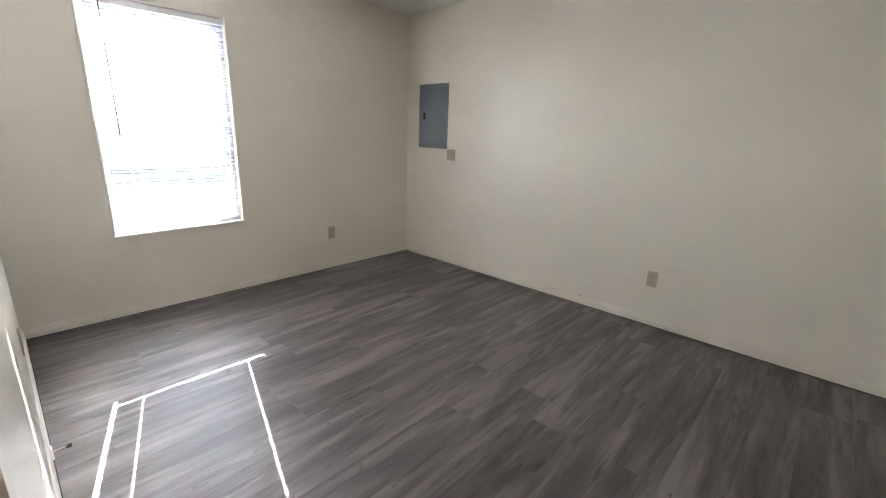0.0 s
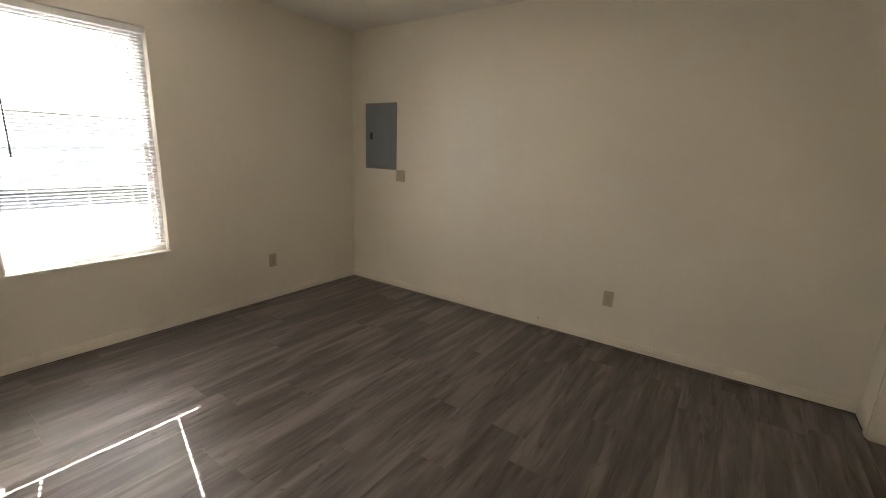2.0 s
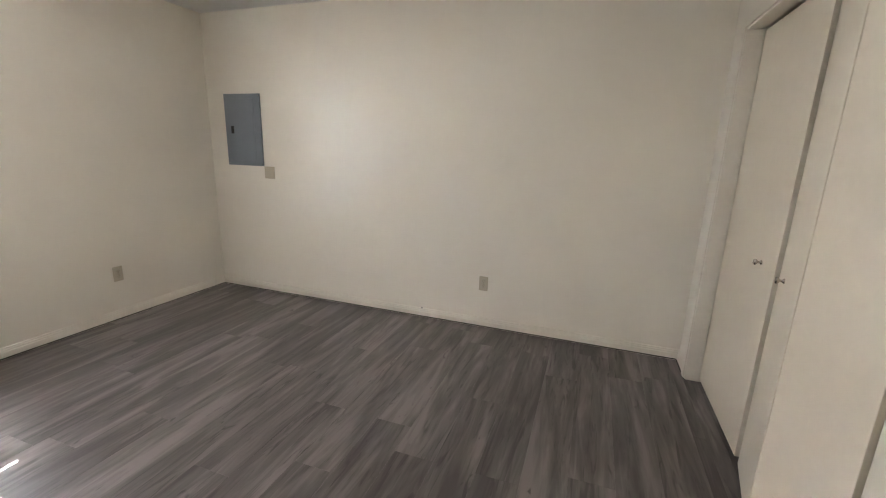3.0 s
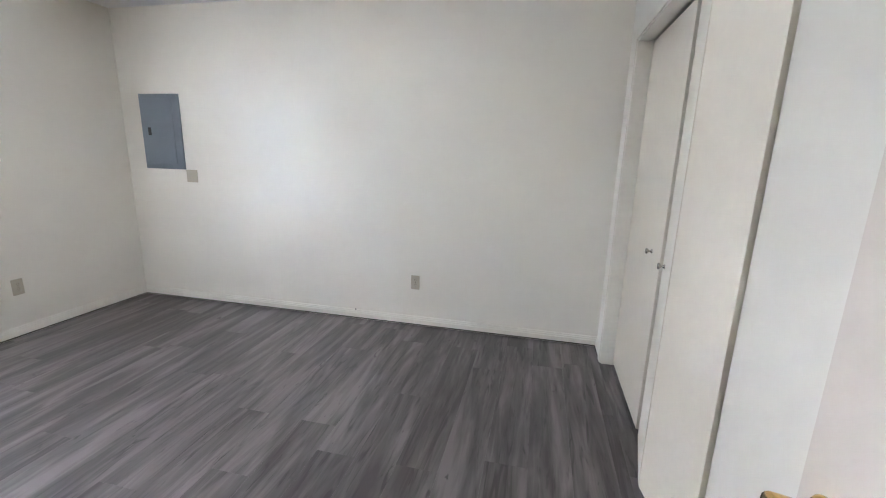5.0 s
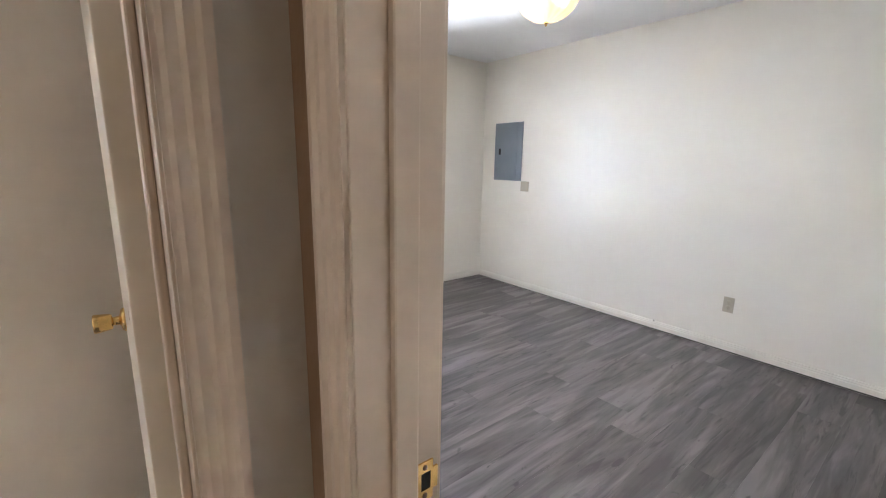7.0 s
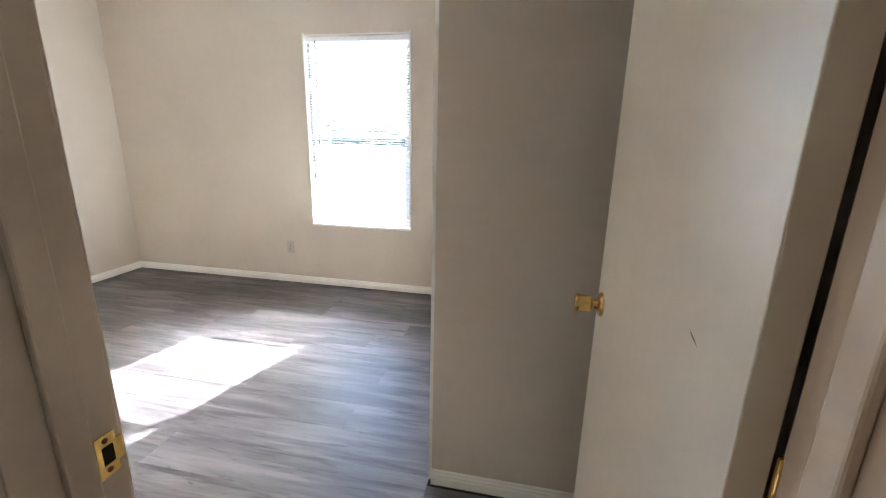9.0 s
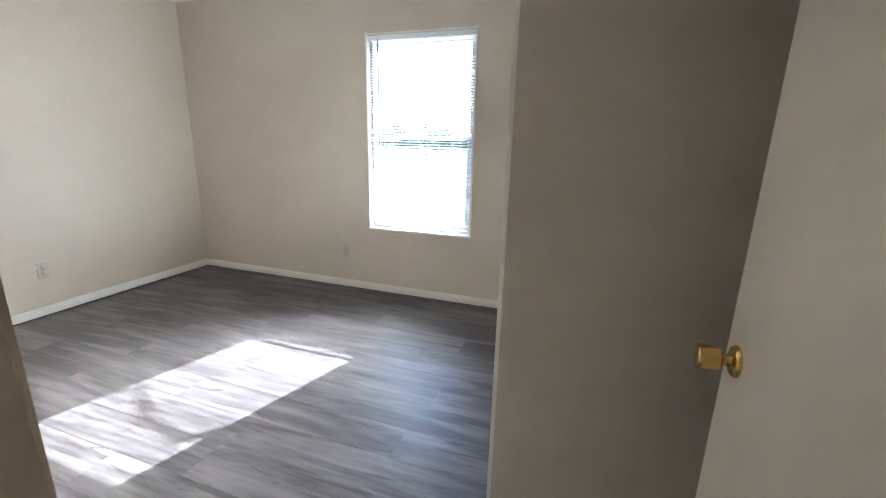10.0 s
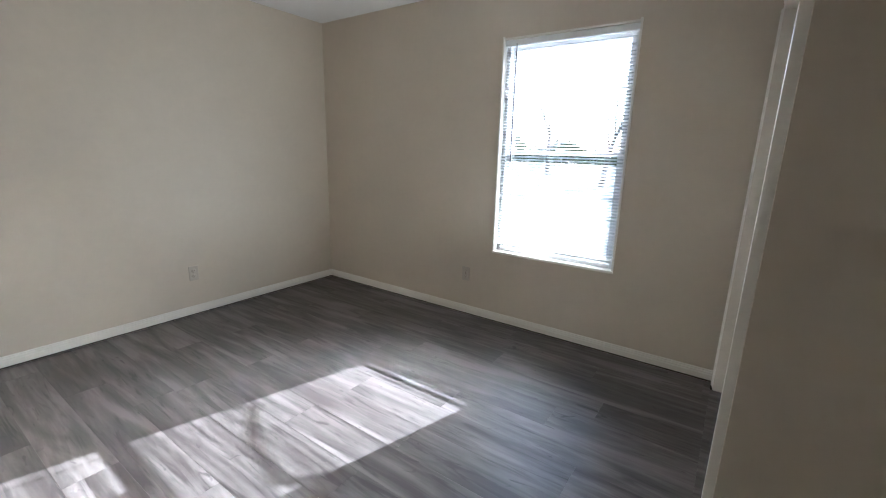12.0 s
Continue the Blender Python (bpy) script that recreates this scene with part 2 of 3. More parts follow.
def thing(name, m, label, category, group="", kind=""):
    ob = new(name)
    ob.matrix_basis = m if isinstance(m, Matrix) else Matrix.Translation(m)
    ob.empty_display_size = 0.1
    return tagged(ob, label, category, group, kind)


def setting(name, bm, material, label, category):
    return tagged(obj(name, bm, material), label, category, kind="structure")


H = 2.44
DOOR_H = 2.03
W1 = (0.391, 1.241, 0.577, 2.065)
W2 = (-2.502, -1.615, 0.567, 2.080)

# ---- large structure ----
floor = setting("floor", boxes((-0.14, 4.95, -4.565, 3.14, -0.12, -0.009)), M_DARKGAP, "grey-brown wood-look vinyl plank floor with long grain", "floor")


def window_wall(name, y0, y1, w, material, label):
    a, c, z0, z1 = w
    return setting(name, boxes((-0.14, 0, y0, a, -0.009, H), (-0.14, 0, c, y1, -0.009, H), (-0.14, 0, a, c, -0.009, z0), (-0.14, 0, a, c, z1, H)), material, label, "wall")


window_wall("wall_west", -0.215, 3.14, W1, M_CREAM, "cream painted wall with a window opening")
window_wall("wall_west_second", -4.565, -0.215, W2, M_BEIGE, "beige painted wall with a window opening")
setting("wall_north", boxes((0, 4.15, 3.022, 3.14, -0.009, H)), M_CREAM, "cream eggshell painted wall with a few scuffs", "wall")
C1 = (1.205, 2.757, 2.025)  # the first closet's opening: y from, y to, height
setting("wall_east", boxes((4.04, 4.22, C1[1], 3.022, -0.009, H), (4.115, 4.22, -0.275, C1[0], -0.009, H), (4.04, 4.22, C1[0], C1[1], C1[2], H)), M_CREAM, "cream painted wall with a closet opening", "wall")
D1 = (3.225, 3.975)
setting("wall_south", boxes((0, D1[0] - 0.02, -0.215, -0.155, -0.009, H), (D1[1] + 0.02, 4.115, -0.215, -0.155, -0.009, H), (D1[0] - 0.02, D1[1] + 0.02, -0.215, -0.155, DOOR_H + 0.02, H)), M_CREAM, "cream painted wall with a doorway", "wall")
setting("wall_hall_north", boxes((3.08, D1[0] - 0.02, -0.275, -0.215, -0.009, H), (D1[1] + 0.02, 4.115, -0.275, -0.215, -0.009, H), (D1[0] - 0.02, D1[1] + 0.02, -0.275, -0.215, DOOR_H + 0.02, H)), M_HALL_SHADED, "hall wall round a doorway, with the corner's warm shade coloured in as dark brown", "wall")
D2 = (-1.163, -0.42)
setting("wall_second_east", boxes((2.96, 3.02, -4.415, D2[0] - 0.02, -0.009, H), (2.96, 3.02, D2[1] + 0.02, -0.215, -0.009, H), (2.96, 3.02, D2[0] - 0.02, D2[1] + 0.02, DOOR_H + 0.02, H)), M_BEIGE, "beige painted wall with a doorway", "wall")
setting("wall_hall_west", boxes((3.02, 3.08, -4.565, D2[0] - 0.02, -0.009, H), (3.02, 3.08, D2[1] + 0.02, -0.215, -0.009, H), (3.02, 3.08, D2[0] - 0.02, D2[1] + 0.02, DOOR_H + 0.02, H)), M_HALL, "warm beige hall wall round a doorway", "wall")
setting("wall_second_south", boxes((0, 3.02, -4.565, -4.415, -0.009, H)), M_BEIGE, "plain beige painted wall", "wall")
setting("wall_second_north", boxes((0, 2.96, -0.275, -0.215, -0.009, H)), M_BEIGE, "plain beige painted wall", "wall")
setting("wall_hall_east", boxes((4.25, 4.37, -4.565, -0.275, -0.009, H)), M_HALL, "plain warm beige hall wall", "wall")
# unseen end wall; its opening and the space behind only house the added lamp
setting("wall_hall_end", boxes((3.08, 3.3, -3.12, -3.0, -0.009, H), (4.06, 4.25, -3.12, -3.0, -0.009, H), (3.3, 4.06, -3.12, -3.0, 2.03, H)), M_HALL, "unseen warm beige hall end wall with an opening made for the added lamp", "wall")
setting("wall_behind_opening", boxes((3.08, 4.25, -4.565, -4.415, -0.009, H)), M_HALL, "unseen plain warm beige wall closing the made-up opening", "wall")
setting("wall_hall_return", boxes((4.22, 4.37, -0.275, -0.155, -0.009, H)), M_HALL, "plain warm beige hall wall", "wall")
setting("wall_closet_back", boxes((4.75, 4.87, 0.6, 3.14, -0.009, H)), M_CREAM, "plain closet back wall", "wall")
setting("wall_closet_side", boxes((4.15, 4.75, 3.022, 3.14, -0.009, H), (4.22, 4.75, 0.6, 0.7, -0.009, H)), M_CREAM, "plain closet side walls", "wall")
# second closet: a block in the corner, its doors towards the room
K2 = (0.10, 1.925, 2.02)
KX, KY = 2.0, -0.958
setting("wall_closet_block", boxes((KX - 0.10, KX, -0.86, -0.275, -0.009, H)), M_BEIGE, "beige painted end wall of the closet", "wall")
setting("wall_closet_front", boxes((K2[1], KX, KY, -0.86, -0.009, H), (0, K2[0], KY, -0.86, -0.009, H), (K2[0], K2[1], KY, -0.86, K2[2], H)), M_BEIGE, "beige painted closet front with a door opening", "wall")
setting("ceiling", boxes((-0.14, 4.87, -0.215, 3.14, H, H + 0.12)), M_CEIL, "white lightly textured ceiling", "ceiling")
setting("ceiling_second", boxes((-0.14, 3.02, -4.565, -0.215, H, H + 0.12)), M_CEIL, "white lightly textured ceiling", "ceiling")
setting("ceiling_hall", boxes((3.02, 4.37, -4.565, -0.215, H, H + 0.12)), M_CEIL, "white lightly textured hall ceiling", "ceiling")

# ---- baseboards ----
BASE = [(0.0, 0.0), (0.013, 0.0), (0.013, 0.043), (0.010, 0.048), (0.010, 0.058), (0.006, 0.064), (0.006, 0.072), (0.0, 0.077)]


def baseboard(a, c, out, material, label):
    a, c = Vector((*a, 0.002)), Vector((*c, 0.002))
    profile = [(d, h * (0.92 if material is M_TRIM else 0.90)) for d, h in BASE]
    setting("baseboard", extrude(profile, a, c, (*out, 0), (0, 0, 1)), material, label, "baseboard")
    # near-black strip added in place of the shaded gap under the baseboard
    setting("trim", extrude([(0.002, 0.0), (0.0165, 0.0), (0.0165, 0.004), (0.015, 0.006), (0.002, 0.006)], a, c, (*out, 0), (0, 0, 1)), M_SHADOW_GAP, "dark strip drawing the shadow gap under the baseboard", "trim")


CB, WB = "cream painted stepped baseboard along the wall", "white painted stepped baseboard along the wall"
baseboard((0, 3.022), (4.04, 3.022), (0, -1), M_TRIM, CB)
baseboard((0, -0.142), (0, 3.009), (1, 0), M_TRIM, CB)
baseboard((0, -0.155), (3.16, -0.155), (0, 1), M_TRIM, CB)
baseboard((4.115, C1[0] - 0.004), (4.115, -0.12), (-1, 0), M_TRIM, CB)
baseboard((4.04, 3.009), (4.04, C1[1] + 0.06), (-1, 0), M_TRIM, CB)
baseboard((0, -4.415), (2.96, -4.415), (0, 1), M_WHITE_TRIM, WB)
baseboard((0, -4.402), (0, KY - 0.018), (1, 0), M_WHITE_TRIM, WB)
baseboard((KX, KY - 0.001), (KX, -0.288), (1, 0), M_WHITE_TRIM, WB)
baseboard((2.96, -4.402), (2.96, D2[0] - 0.07), (-1, 0), M_WHITE_TRIM, WB)
baseboard((KX, -0.275), (2.96, -0.275), (0, -1), M_WHITE_TRIM, WB)
baseboard((3.08, D2[0] - 0.07), (3.08, -3.0), (1, 0), M_WHITE_TRIM, WB)

# ---- doorways: jambs, stops, casings ----
CASE = [(0.0, 0.0), (0.0, 0.057), (0.016, 0.057), (0.017, 0.046), (0.013, 0.040), (0.013, 0.030), (0.009, 0.024), (0.009, 0.012), (0.006, 0.006), (0.006, 0.0)]


def casing_set(parent, p0, p1, face, axis, out, h, material):
    """Moulded casing on one side of an opening: two legs and a head. axis 'x' or 'y' is the way across the opening."""
    def at(u, z):
        return Vector((u, face, z)) if axis == "x" else Vector((face, u, z))
    o = Vector((0, out, 0)) if axis == "x" else Vector((out, 0, 0))
    u = Vector((1, 0, 0)) if axis == "x" else Vector((0, 1, 0))
    part("casing", extrude(CASE, at(p0 - 0.004, 0.002), at(p0 - 0.004, h + 0.004), o, -u), material, parent)
    part("casing", extrude(CASE, at(p1 + 0.004, 0.002), at(p1 + 0.004, h + 0.004), o, u), material, parent)
    part("head_casing", extrude(CASE, at(p0 - 0.061, h + 0.004), at(p1 + 0.061, h + 0.004), o, (0, 0, 1)), material, parent)


def doorway(name, p0, p1, near, far, axis, stop0, stop1, material, label):
    """The jamb of a door: near and far are its faces through the wall, stop0 to stop1 the stop's strip."""
    mid = (p0 + p1) / 2
    base = (mid, (near + far) / 2, 0) if axis == "x" else ((near + far) / 2, mid, 0)
    fr = thing(name, base, label, "door frame", kind="structure")

    def b(u0, u1, v0, v1, z0, z1, bevel=0.0015):
        return boxes((u0, u1, v0, v1, z0, z1) if axis == "x" else (v0, v1, u0, u1, z0, z1), bevel=bevel)
    lo, hi = min(near, far), max(near, far)
    part("jamb", b(p0 - 0.019, p0, lo, hi, 0.001, DOOR_H), material, fr)
    part("jamb", b(p1, p1 + 0.019, lo, hi, 0.001, DOOR_H), material, fr)
    part("head_jamb", b(p0 - 0.019, p1 + 0.019, lo, hi, DOOR_H, DOOR_H + 0.019), material, fr)
    part("stop", b(p0, p0 + 0.011, stop0, stop1, 0.002, DOOR_H - 0.011, 0.003), material, fr)
    part("stop", b(p1 - 0.011, p1, stop0, stop1, 0.002, DOOR_H - 0.011, 0.003), material, fr)
    part("head_stop", b(p0, p1, stop0, stop1, DOOR_H - 0.011, DOOR_H, 0.003), material, fr)
    return fr


frame_1 = doorway("door_frame_1", D1[0], D1[1], -0.155, -0.275, "x", -0.23, -0.195, M_FRAME, "cream painted wooden door frame with moulded casing")
casing_set(frame_1, D1[0], D1[1], -0.155, "x", 1, DOOR_H, M_FRAME)
casing_set(frame_1, D1[0], D1[1], -0.275, "x", -1, DOOR_H, M_FRAME)
frame_2 = doorway("door_frame_2", D2[0], D2[1], 2.96, 3.08, "y", 3.0, 3.035, M_FRAME, "cream painted wooden door frame with moulded casing")
casing_set(frame_2, D2[0], D2[1], 2.96, "y", -1, DOOR_H, M_FRAME)
casing_set(frame_2, D2[0], D2[1], 3.08, "y", 1, DOOR_H, M_FRAME)


def strike_plate(parent, m):
    """A brass strike plate, local x out of the jamb, y across, z up: a plate round a hole, with two screws and a bent lip."""
    pl = bmesh.new()
    box(pl, 0, 0.0022, -0.016, 0.010, 0.013, 0.029)
    box(pl, 0, 0.0022, -0.016, 0.010, -0.029, -0.013)
    box(pl, 0, 0.0022, -0.016, -0.009, -0.013, 0.013)
    box(pl, 0, 0.0022, 0.006, 0.010, -0.013, 0.013)
    box(pl, -0.004, 0.0022, 0.010, 0.018, -0.016, 0.016)
    bmesh.ops.transform(pl, matrix=m, verts=pl.verts)
    p = part("strike_plate", pl, M_BRASS, parent, "brass strike plate with a dark latch hole")
    hole = boxes((0.0002, 0.0009, -0.009, 0.006, -0.013, 0.013))
    bmesh.ops.transform(hole, matrix=m, verts=hole.verts)
    part("latch_hole", hole, M_DARKGAP, p)
    for z in (0.021, -0.021):
        s = lathe([(0.0, 0.0), (0.004, 0.0), (0.0035, 0.0012), (0.0, 0.0015)], m @ Matrix.Translation((0.002, -0.003, z)) @ Euler((0, radians(90), 0)).to_matrix().to_4x4(), 12)
        part("screw", s, M_WOODCORE, p)


strike_plate(frame_1, Matrix.Translation((D1[0], -0.176, 0.925)))
strike_plate(frame_2, pose(2.979, D2[0], 0.925, 0, 0, 90))


def knob_bmesh(side):
    """A turned brass door knob along local y: rose, neck, flared knob."""
    prof = [(0.0, 0.0), (0.031, 0.0), (0.031, 0.003), (0.027, 0.008), (0.018, 0.010), (0.012, 0.013), (0.0105, 0.024), (0.012, 0.026), (0.0185, 0.0275), (0.0205, 0.031), (0.0235, 0.052), (0.0245, 0.062), (0.023, 0.066), (0.012, 0.0675), (0.0, 0.067)]
    return prof, Euler((radians(90 if side < 0 else -90), 0, 0)).to_matrix().to_4x4()


def door_leaf(name, hinge, turn, width, label, mirror=1, knob_z=0.922, paint=None):
    """A flush door leaf: local x from the hinge to the latch edge, local y its thickness (0 to 0.035), z up."""
    d = thing(name, pose(hinge[0], hinge[1], 0, 0, 0, turn), label, "door", kind="structure")
    bm = boxes((0.003, width, 0, 0.035, 0.012, DOOR_H - 0.004), bevel=0.0018)
    part("leaf", bm, paint or M_LEAF_DOOR, d, local=True)
    for side, y in ((1, 0.035), (-1, 0.0)):
        prof, rot = knob_bmesh(side)
        m = Matrix.Translation((width - 0.062, y, knob_z)) @ rot
        part("knob", lathe(prof, m, 40), M_BRASS, d, "polished brass knob on a round rose", local=True)
    part("latch", boxes((width, width + 0.0018, 0.006, 0.029, 0.877, 0.933), bevel=0.0006), M_BRASS, d, local=True)
    for z in (0.2, 1.0, 1.8):
        part("hinge", lathe([(0.0, -0.045), (0.0055, -0.045), (0.0055, 0.045), (0.0, 0.046)], Matrix.Translation((-0.002, 0.041 if mirror > 0 else -0.006, z)), 14), M_BRASS, d, "brass hinge", local=True)
    return d


# first door: hinged on the east jamb, swung into the room beside the east wall
door_leaf("door_1", (D1[1] - 0.002, -0.162), 89.7, 0.744, "pinkish cream flush door standing open with a brass knob", -1, 0.900)
# second door: hinged on the north jamb, swung into the second room
door_2 = door_leaf("door_2", (2.956, D2[1] - 0.003), 180.3, 0.736, "cream flush door standing open with a brass knob and a scratch", -1, 0.922, M_LEAF_CREAM)

# ---- windows and blinds ----
def window(name, w, label, slim=0.0):
    """A single-hung white vinyl window: frame, two sashes, panes, stool."""
    y0, y1, z0, z1 = w
    fr = thing(name, (-0.08, (y0 + y1) / 2, z0), label, "window", kind="structure")
    zm = 1.315
    f = 0.035
    part("window_frame", boxes((-0.125, -0.045, y0, y0 + f - slim, z0, z1), (-0.125, -0.045, y1 - f, y1, z0, z1), (-0.125, -0.045, y0 + f - slim, y1 - f, z0, z0 + f), (-0.125, -0.045, y0 + f - slim, y1 - f, z1 - f, z1), bevel=0.003), M_VINYL, fr)
    a, c = y0 + f - slim, y1 - f
    for nm, x, za, zb in (("upper_sash", -0.105, zm - 0.012, z1 - f), ("lower_sash", -0.078, z0 + f, zm + 0.018)):
        s = 0.03
        sash = part(nm, boxes((x - 0.013, x + 0.013, a, a + s, za, zb), (x - 0.013, x + 0.013, c - s, c, za, zb), (x - 0.013, x + 0.013, a + s, c - s, za, za + s), (x - 0.013, x + 0.013, a + s, c - s, zb - s, zb), bevel=0.003), M_VINYL, fr)
        g = part("pane", boxes((x - 0.002, x + 0.002, a + s - 0.004, c - s + 0.004, za + s - 0.004, zb - s + 0.004)), M_GLASS, sash)
        g.visible_shadow = False
    part("sash_lock", boxes((-0.064, -0.05, (y0 + y1) / 2 - 0.03, (y0 + y1) / 2 + 0.03, zm + 0.018, zm + 0.03), bevel=0.004), M_VINYL, fr)
    # painted wooden lining of the opening, with a thin projecting edge
    part("window_sill", boxes((-0.045, 0.014, y0 - 0.006, y1 + 0.006, z0 - 0.012, z0 + 0.006), bevel=0.003), M_WHITE_TRIM, fr)
    for ya, yb in ((y0 - 0.006, y0 + 0.006), (y1 - 0.006, y1 + 0.006)):
        part("side_lining", boxes((-0.045, 0.008, ya, yb, z0 + 0.007, z1 + 0.014), bevel=0.002), M_WHITE_TRIM, fr)
    part("head_lining", boxes((-0.045, 0.003, y0 + 0.007, y1 - 0.007, z1 - 0.006, z1 + 0.006), bevel=0.002), M_WHITE_TRIM, fr)
    return fr


def slat_mesh(length, tilt):
    """One curved slat along y, tilted about its length."""
    bm = bmesh.new()
    rows = []
    k = 5
    ys = [-length / 2]
    for y in (-length / 2 + 0.11, length / 2 - 0.16):
        ys += [y - 0.0035, y + 0.0035]
    ys.append(length / 2)
    for i in range(k):
        u = (i / (k - 1) - 0.5)
        p = Matrix.Rotation(radians(tilt), 3, "Y") @ Vector((u * 0.025, 0, 0.0022 * (1 - 4 * u * u)))
        rows.append([bm.verts.new(p + Vector((0, y, 0))) for y in ys])
    for i in range(k - 1):
        for j in range(len(ys) - 1):
            if j % 2 == 1 and i in (1, 2):
                continue  # the slot for the lift cord
            bm.faces.new((rows[i][j], rows[i][j + 1], rows[i + 1][j + 1], rows[i + 1][j])).smooth = True
    bmesh.ops.solidify(bm, geom=bm.faces[:], thickness=0.0005)
    me = bpy.data.meshes.new("slat")
    bm.to_mesh(me)
    bm.free()
    me.materials.append(M_SLAT)
    return me


def blind(w, tilt, y0, y1, label, wand_y, z_low):
    """A mini blind hung inside the window's opening."""
    a, c, z0, z1 = w
    x = -0.024
    mid = (y0 + y1) / 2
    b = thing("mini_blind", (x, mid, z1 - 0.03), label, "window blind", "mini blinds")
    part("headrail", boxes((x - 0.014, x + 0.014, a + 0.008, c - 0.008, z1 - 0.046, z1 - 0.008), bevel=0.002), M_VINYL, b)
    part("bottom_rail", boxes((x - 0.012, x + 0.012, y0, y1, z_low, z_low + 0.012), bevel=0.004), M_VINYL, b)
    me = slat_mesh(y1 - y0, tilt)
    pitch = 0.0205
    z = z_low + 0.03
    zs = []
    while z < z1 - 0.058:
        zs.append(z)
        z += pitch
    for z in zs:
        s = new("slat", me)
        s.parent = b
        s.matrix_basis = Matrix.Translation((random.uniform(-0.0006, 0.0006), 0, z - (z1 - 0.03))) @ Euler((random.uniform(-0.0012, 0.0012), radians(random.uniform(-0.6, 0.6)), 0)).to_matrix().to_4x4()
    for y in (y0 + 0.11, mid, y1 - 0.16):
        for dx in (-0.0125, 0.0125):
            part("ladder_cord", boxes((x + dx - 0.0006, x + dx + 0.0006, y - 0.0006, y + 0.0006, z_low + 0.01, z1 - 0.03)), M_VINYL, b)
    wand = lathe([(0.0, 0.0), (0.0055, 0.0), (0.0048, 0.03), (0.0038, 0.06), (0.0038, 0.79), (0.0, 0.795)], Matrix.Translation((x + 0.024, wand_y, z1 - 0.83)), 8)
    part("tilt_wand", wand, M_WAND, b, "clear grey tilt wand")
    return b


M_WAND = mat("smoky_plastic", (0.06, 0.065, 0.075), 0.35)
window("window_1", W1, "white vinyl single-hung window in a painted opening", 0.02)
window("window_2", W2, "white vinyl single-hung window in a painted opening")
blind(W1, -22, W1[0] + 0.048, W1[1] - 0.018, "white mini blind with its slats tilted against the sun", W1[0] + 0.12, W1[2] + 0.045)
blind(W2, 24, W2[0] + 0.016, W2[1] - 0.016, "white mini blind with its slats tilted open", W2[0] + 0.10, W2[2] + 0.056)

# ---- closet doors ----
def small_knob(parent, m):
    prof = [(0.0, 0.0), (0.011, 0.0), (0.010, 0.003), (0.0055, 0.006), (0.005, 0.014), (0.012, 0.019), (0.0145, 0.025), (0.012, 0.029), (0.0, 0.0305)]
    part("knob", lathe(prof, m, 24), M_STEEL, parent, "small nickel knob")


def bifold(points, knob_at, label, group, z1):
    """A pair of flat folding panels standing over the floor points, in order; knob_at: which panel, how far along, outward side."""
    p = [Vector((*q, 0)) for q in points]
    d = thing("closet_door", (*points[0], 0), label, "closet door", group)
    for i, (a, c) in enumerate(zip(p, p[1:])):
        way = (c - a)
        ln = way.length
        m = Matrix.Translation(a) @ Matrix.Rotation(math.atan2(way.y, way.x), 4, "Z")
        bm = boxes((0.002, ln - 0.002, -0.014, 0.014, 0.018, z1), bevel=0.002)
        bmesh.ops.transform(bm, matrix=m, verts=bm.verts)
        pan = part("panel", bm, M_DOOR, d)
        if knob_at and knob_at[0] == i:
            side = knob_at[2]
            km = m @ Matrix.Translation((ln * knob_at[1], side * 0.014, 0.91)) @ Euler((radians(-90 * side), 0, 0)).to_matrix().to_4x4()
            small_knob(d, km)
    return d


G1 = "folding doors of the first closet"
bifold([(4.125, 2.741), (4.125, 2.016)], (0, 0.777, -1), "cream flush folding closet door, closed, with a small knob", G1, C1[2] - 0.02)
bifold([(4.125, 1.966), (4.054, 1.612), (4.125, 1.250)], (0, 0.30, -1), "cream flush folding closet door, slightly folded out, with a small knob", G1, C1[2] - 0.02)
G2 = "folding doors of the second closet"
bifold([(0.102, -0.885), (0.555, -0.885), (1.009, -0.885)], None, "cream flush folding closet door, closed", G2, K2[2] - 0.02)
bifold([(1.013, -0.885), (1.447, -0.885), (1.921, -0.885)], None, "cream flush folding closet door, closed", G2, K2[2] - 0.02)

closet_frame = thing("closet_frame_1", (4.04, 2.0, 0), "cream painted trim round the closet opening", "closet frame", kind="structure")
part("jamb", boxes((4.028, 4.11, C1[1] - 0.014, C1[1] - 0.001, 0.001, C1[2] - 0.001), bevel=0.0015), M_TRIM, closet_frame)
part("head_jamb", boxes((4.028, 4.10, C1[0] + 0.02, C1[1] - 0.015, C1[2] - 0.014, C1[2] - 0.001), bevel=0.0015), M_TRIM, closet_frame)
part("casing", boxes((4.022, 4.0395, C1[1] + 0.0005, C1[1] + 0.058, 0.001, C1[2] + 0.058), bevel=0.003), M_TRIM, closet_frame)
part("head_casing", boxes((4.022, 4.0395, C1[0] + 0.02, C1[1], C1[2] + 0.0005, C1[2] + 0.058), bevel=0.003), M_TRIM, closet_frame)
part("side_jamb", boxes((4.126, 4.218, C1[0] + 0.001, C1[0] + 0.040, 0.001, C1[2] - 0.015), bevel=0.002), M_TRIM, closet_frame)
closet_frame_2 = thing("closet_frame_2", (0.97, KY, 0), "cream painted moulded trim round the closet opening", "closet frame", kind="structure")
for a, c in ((K2[0], K2[0] + 0.012), (K2[1] - 0.012, K2[1])):
    part("jamb", boxes((a, c, KY - 0.006, -0.905, 0.001, K2[2]), bevel=0.0015), M_TRIM, closet_frame_2)
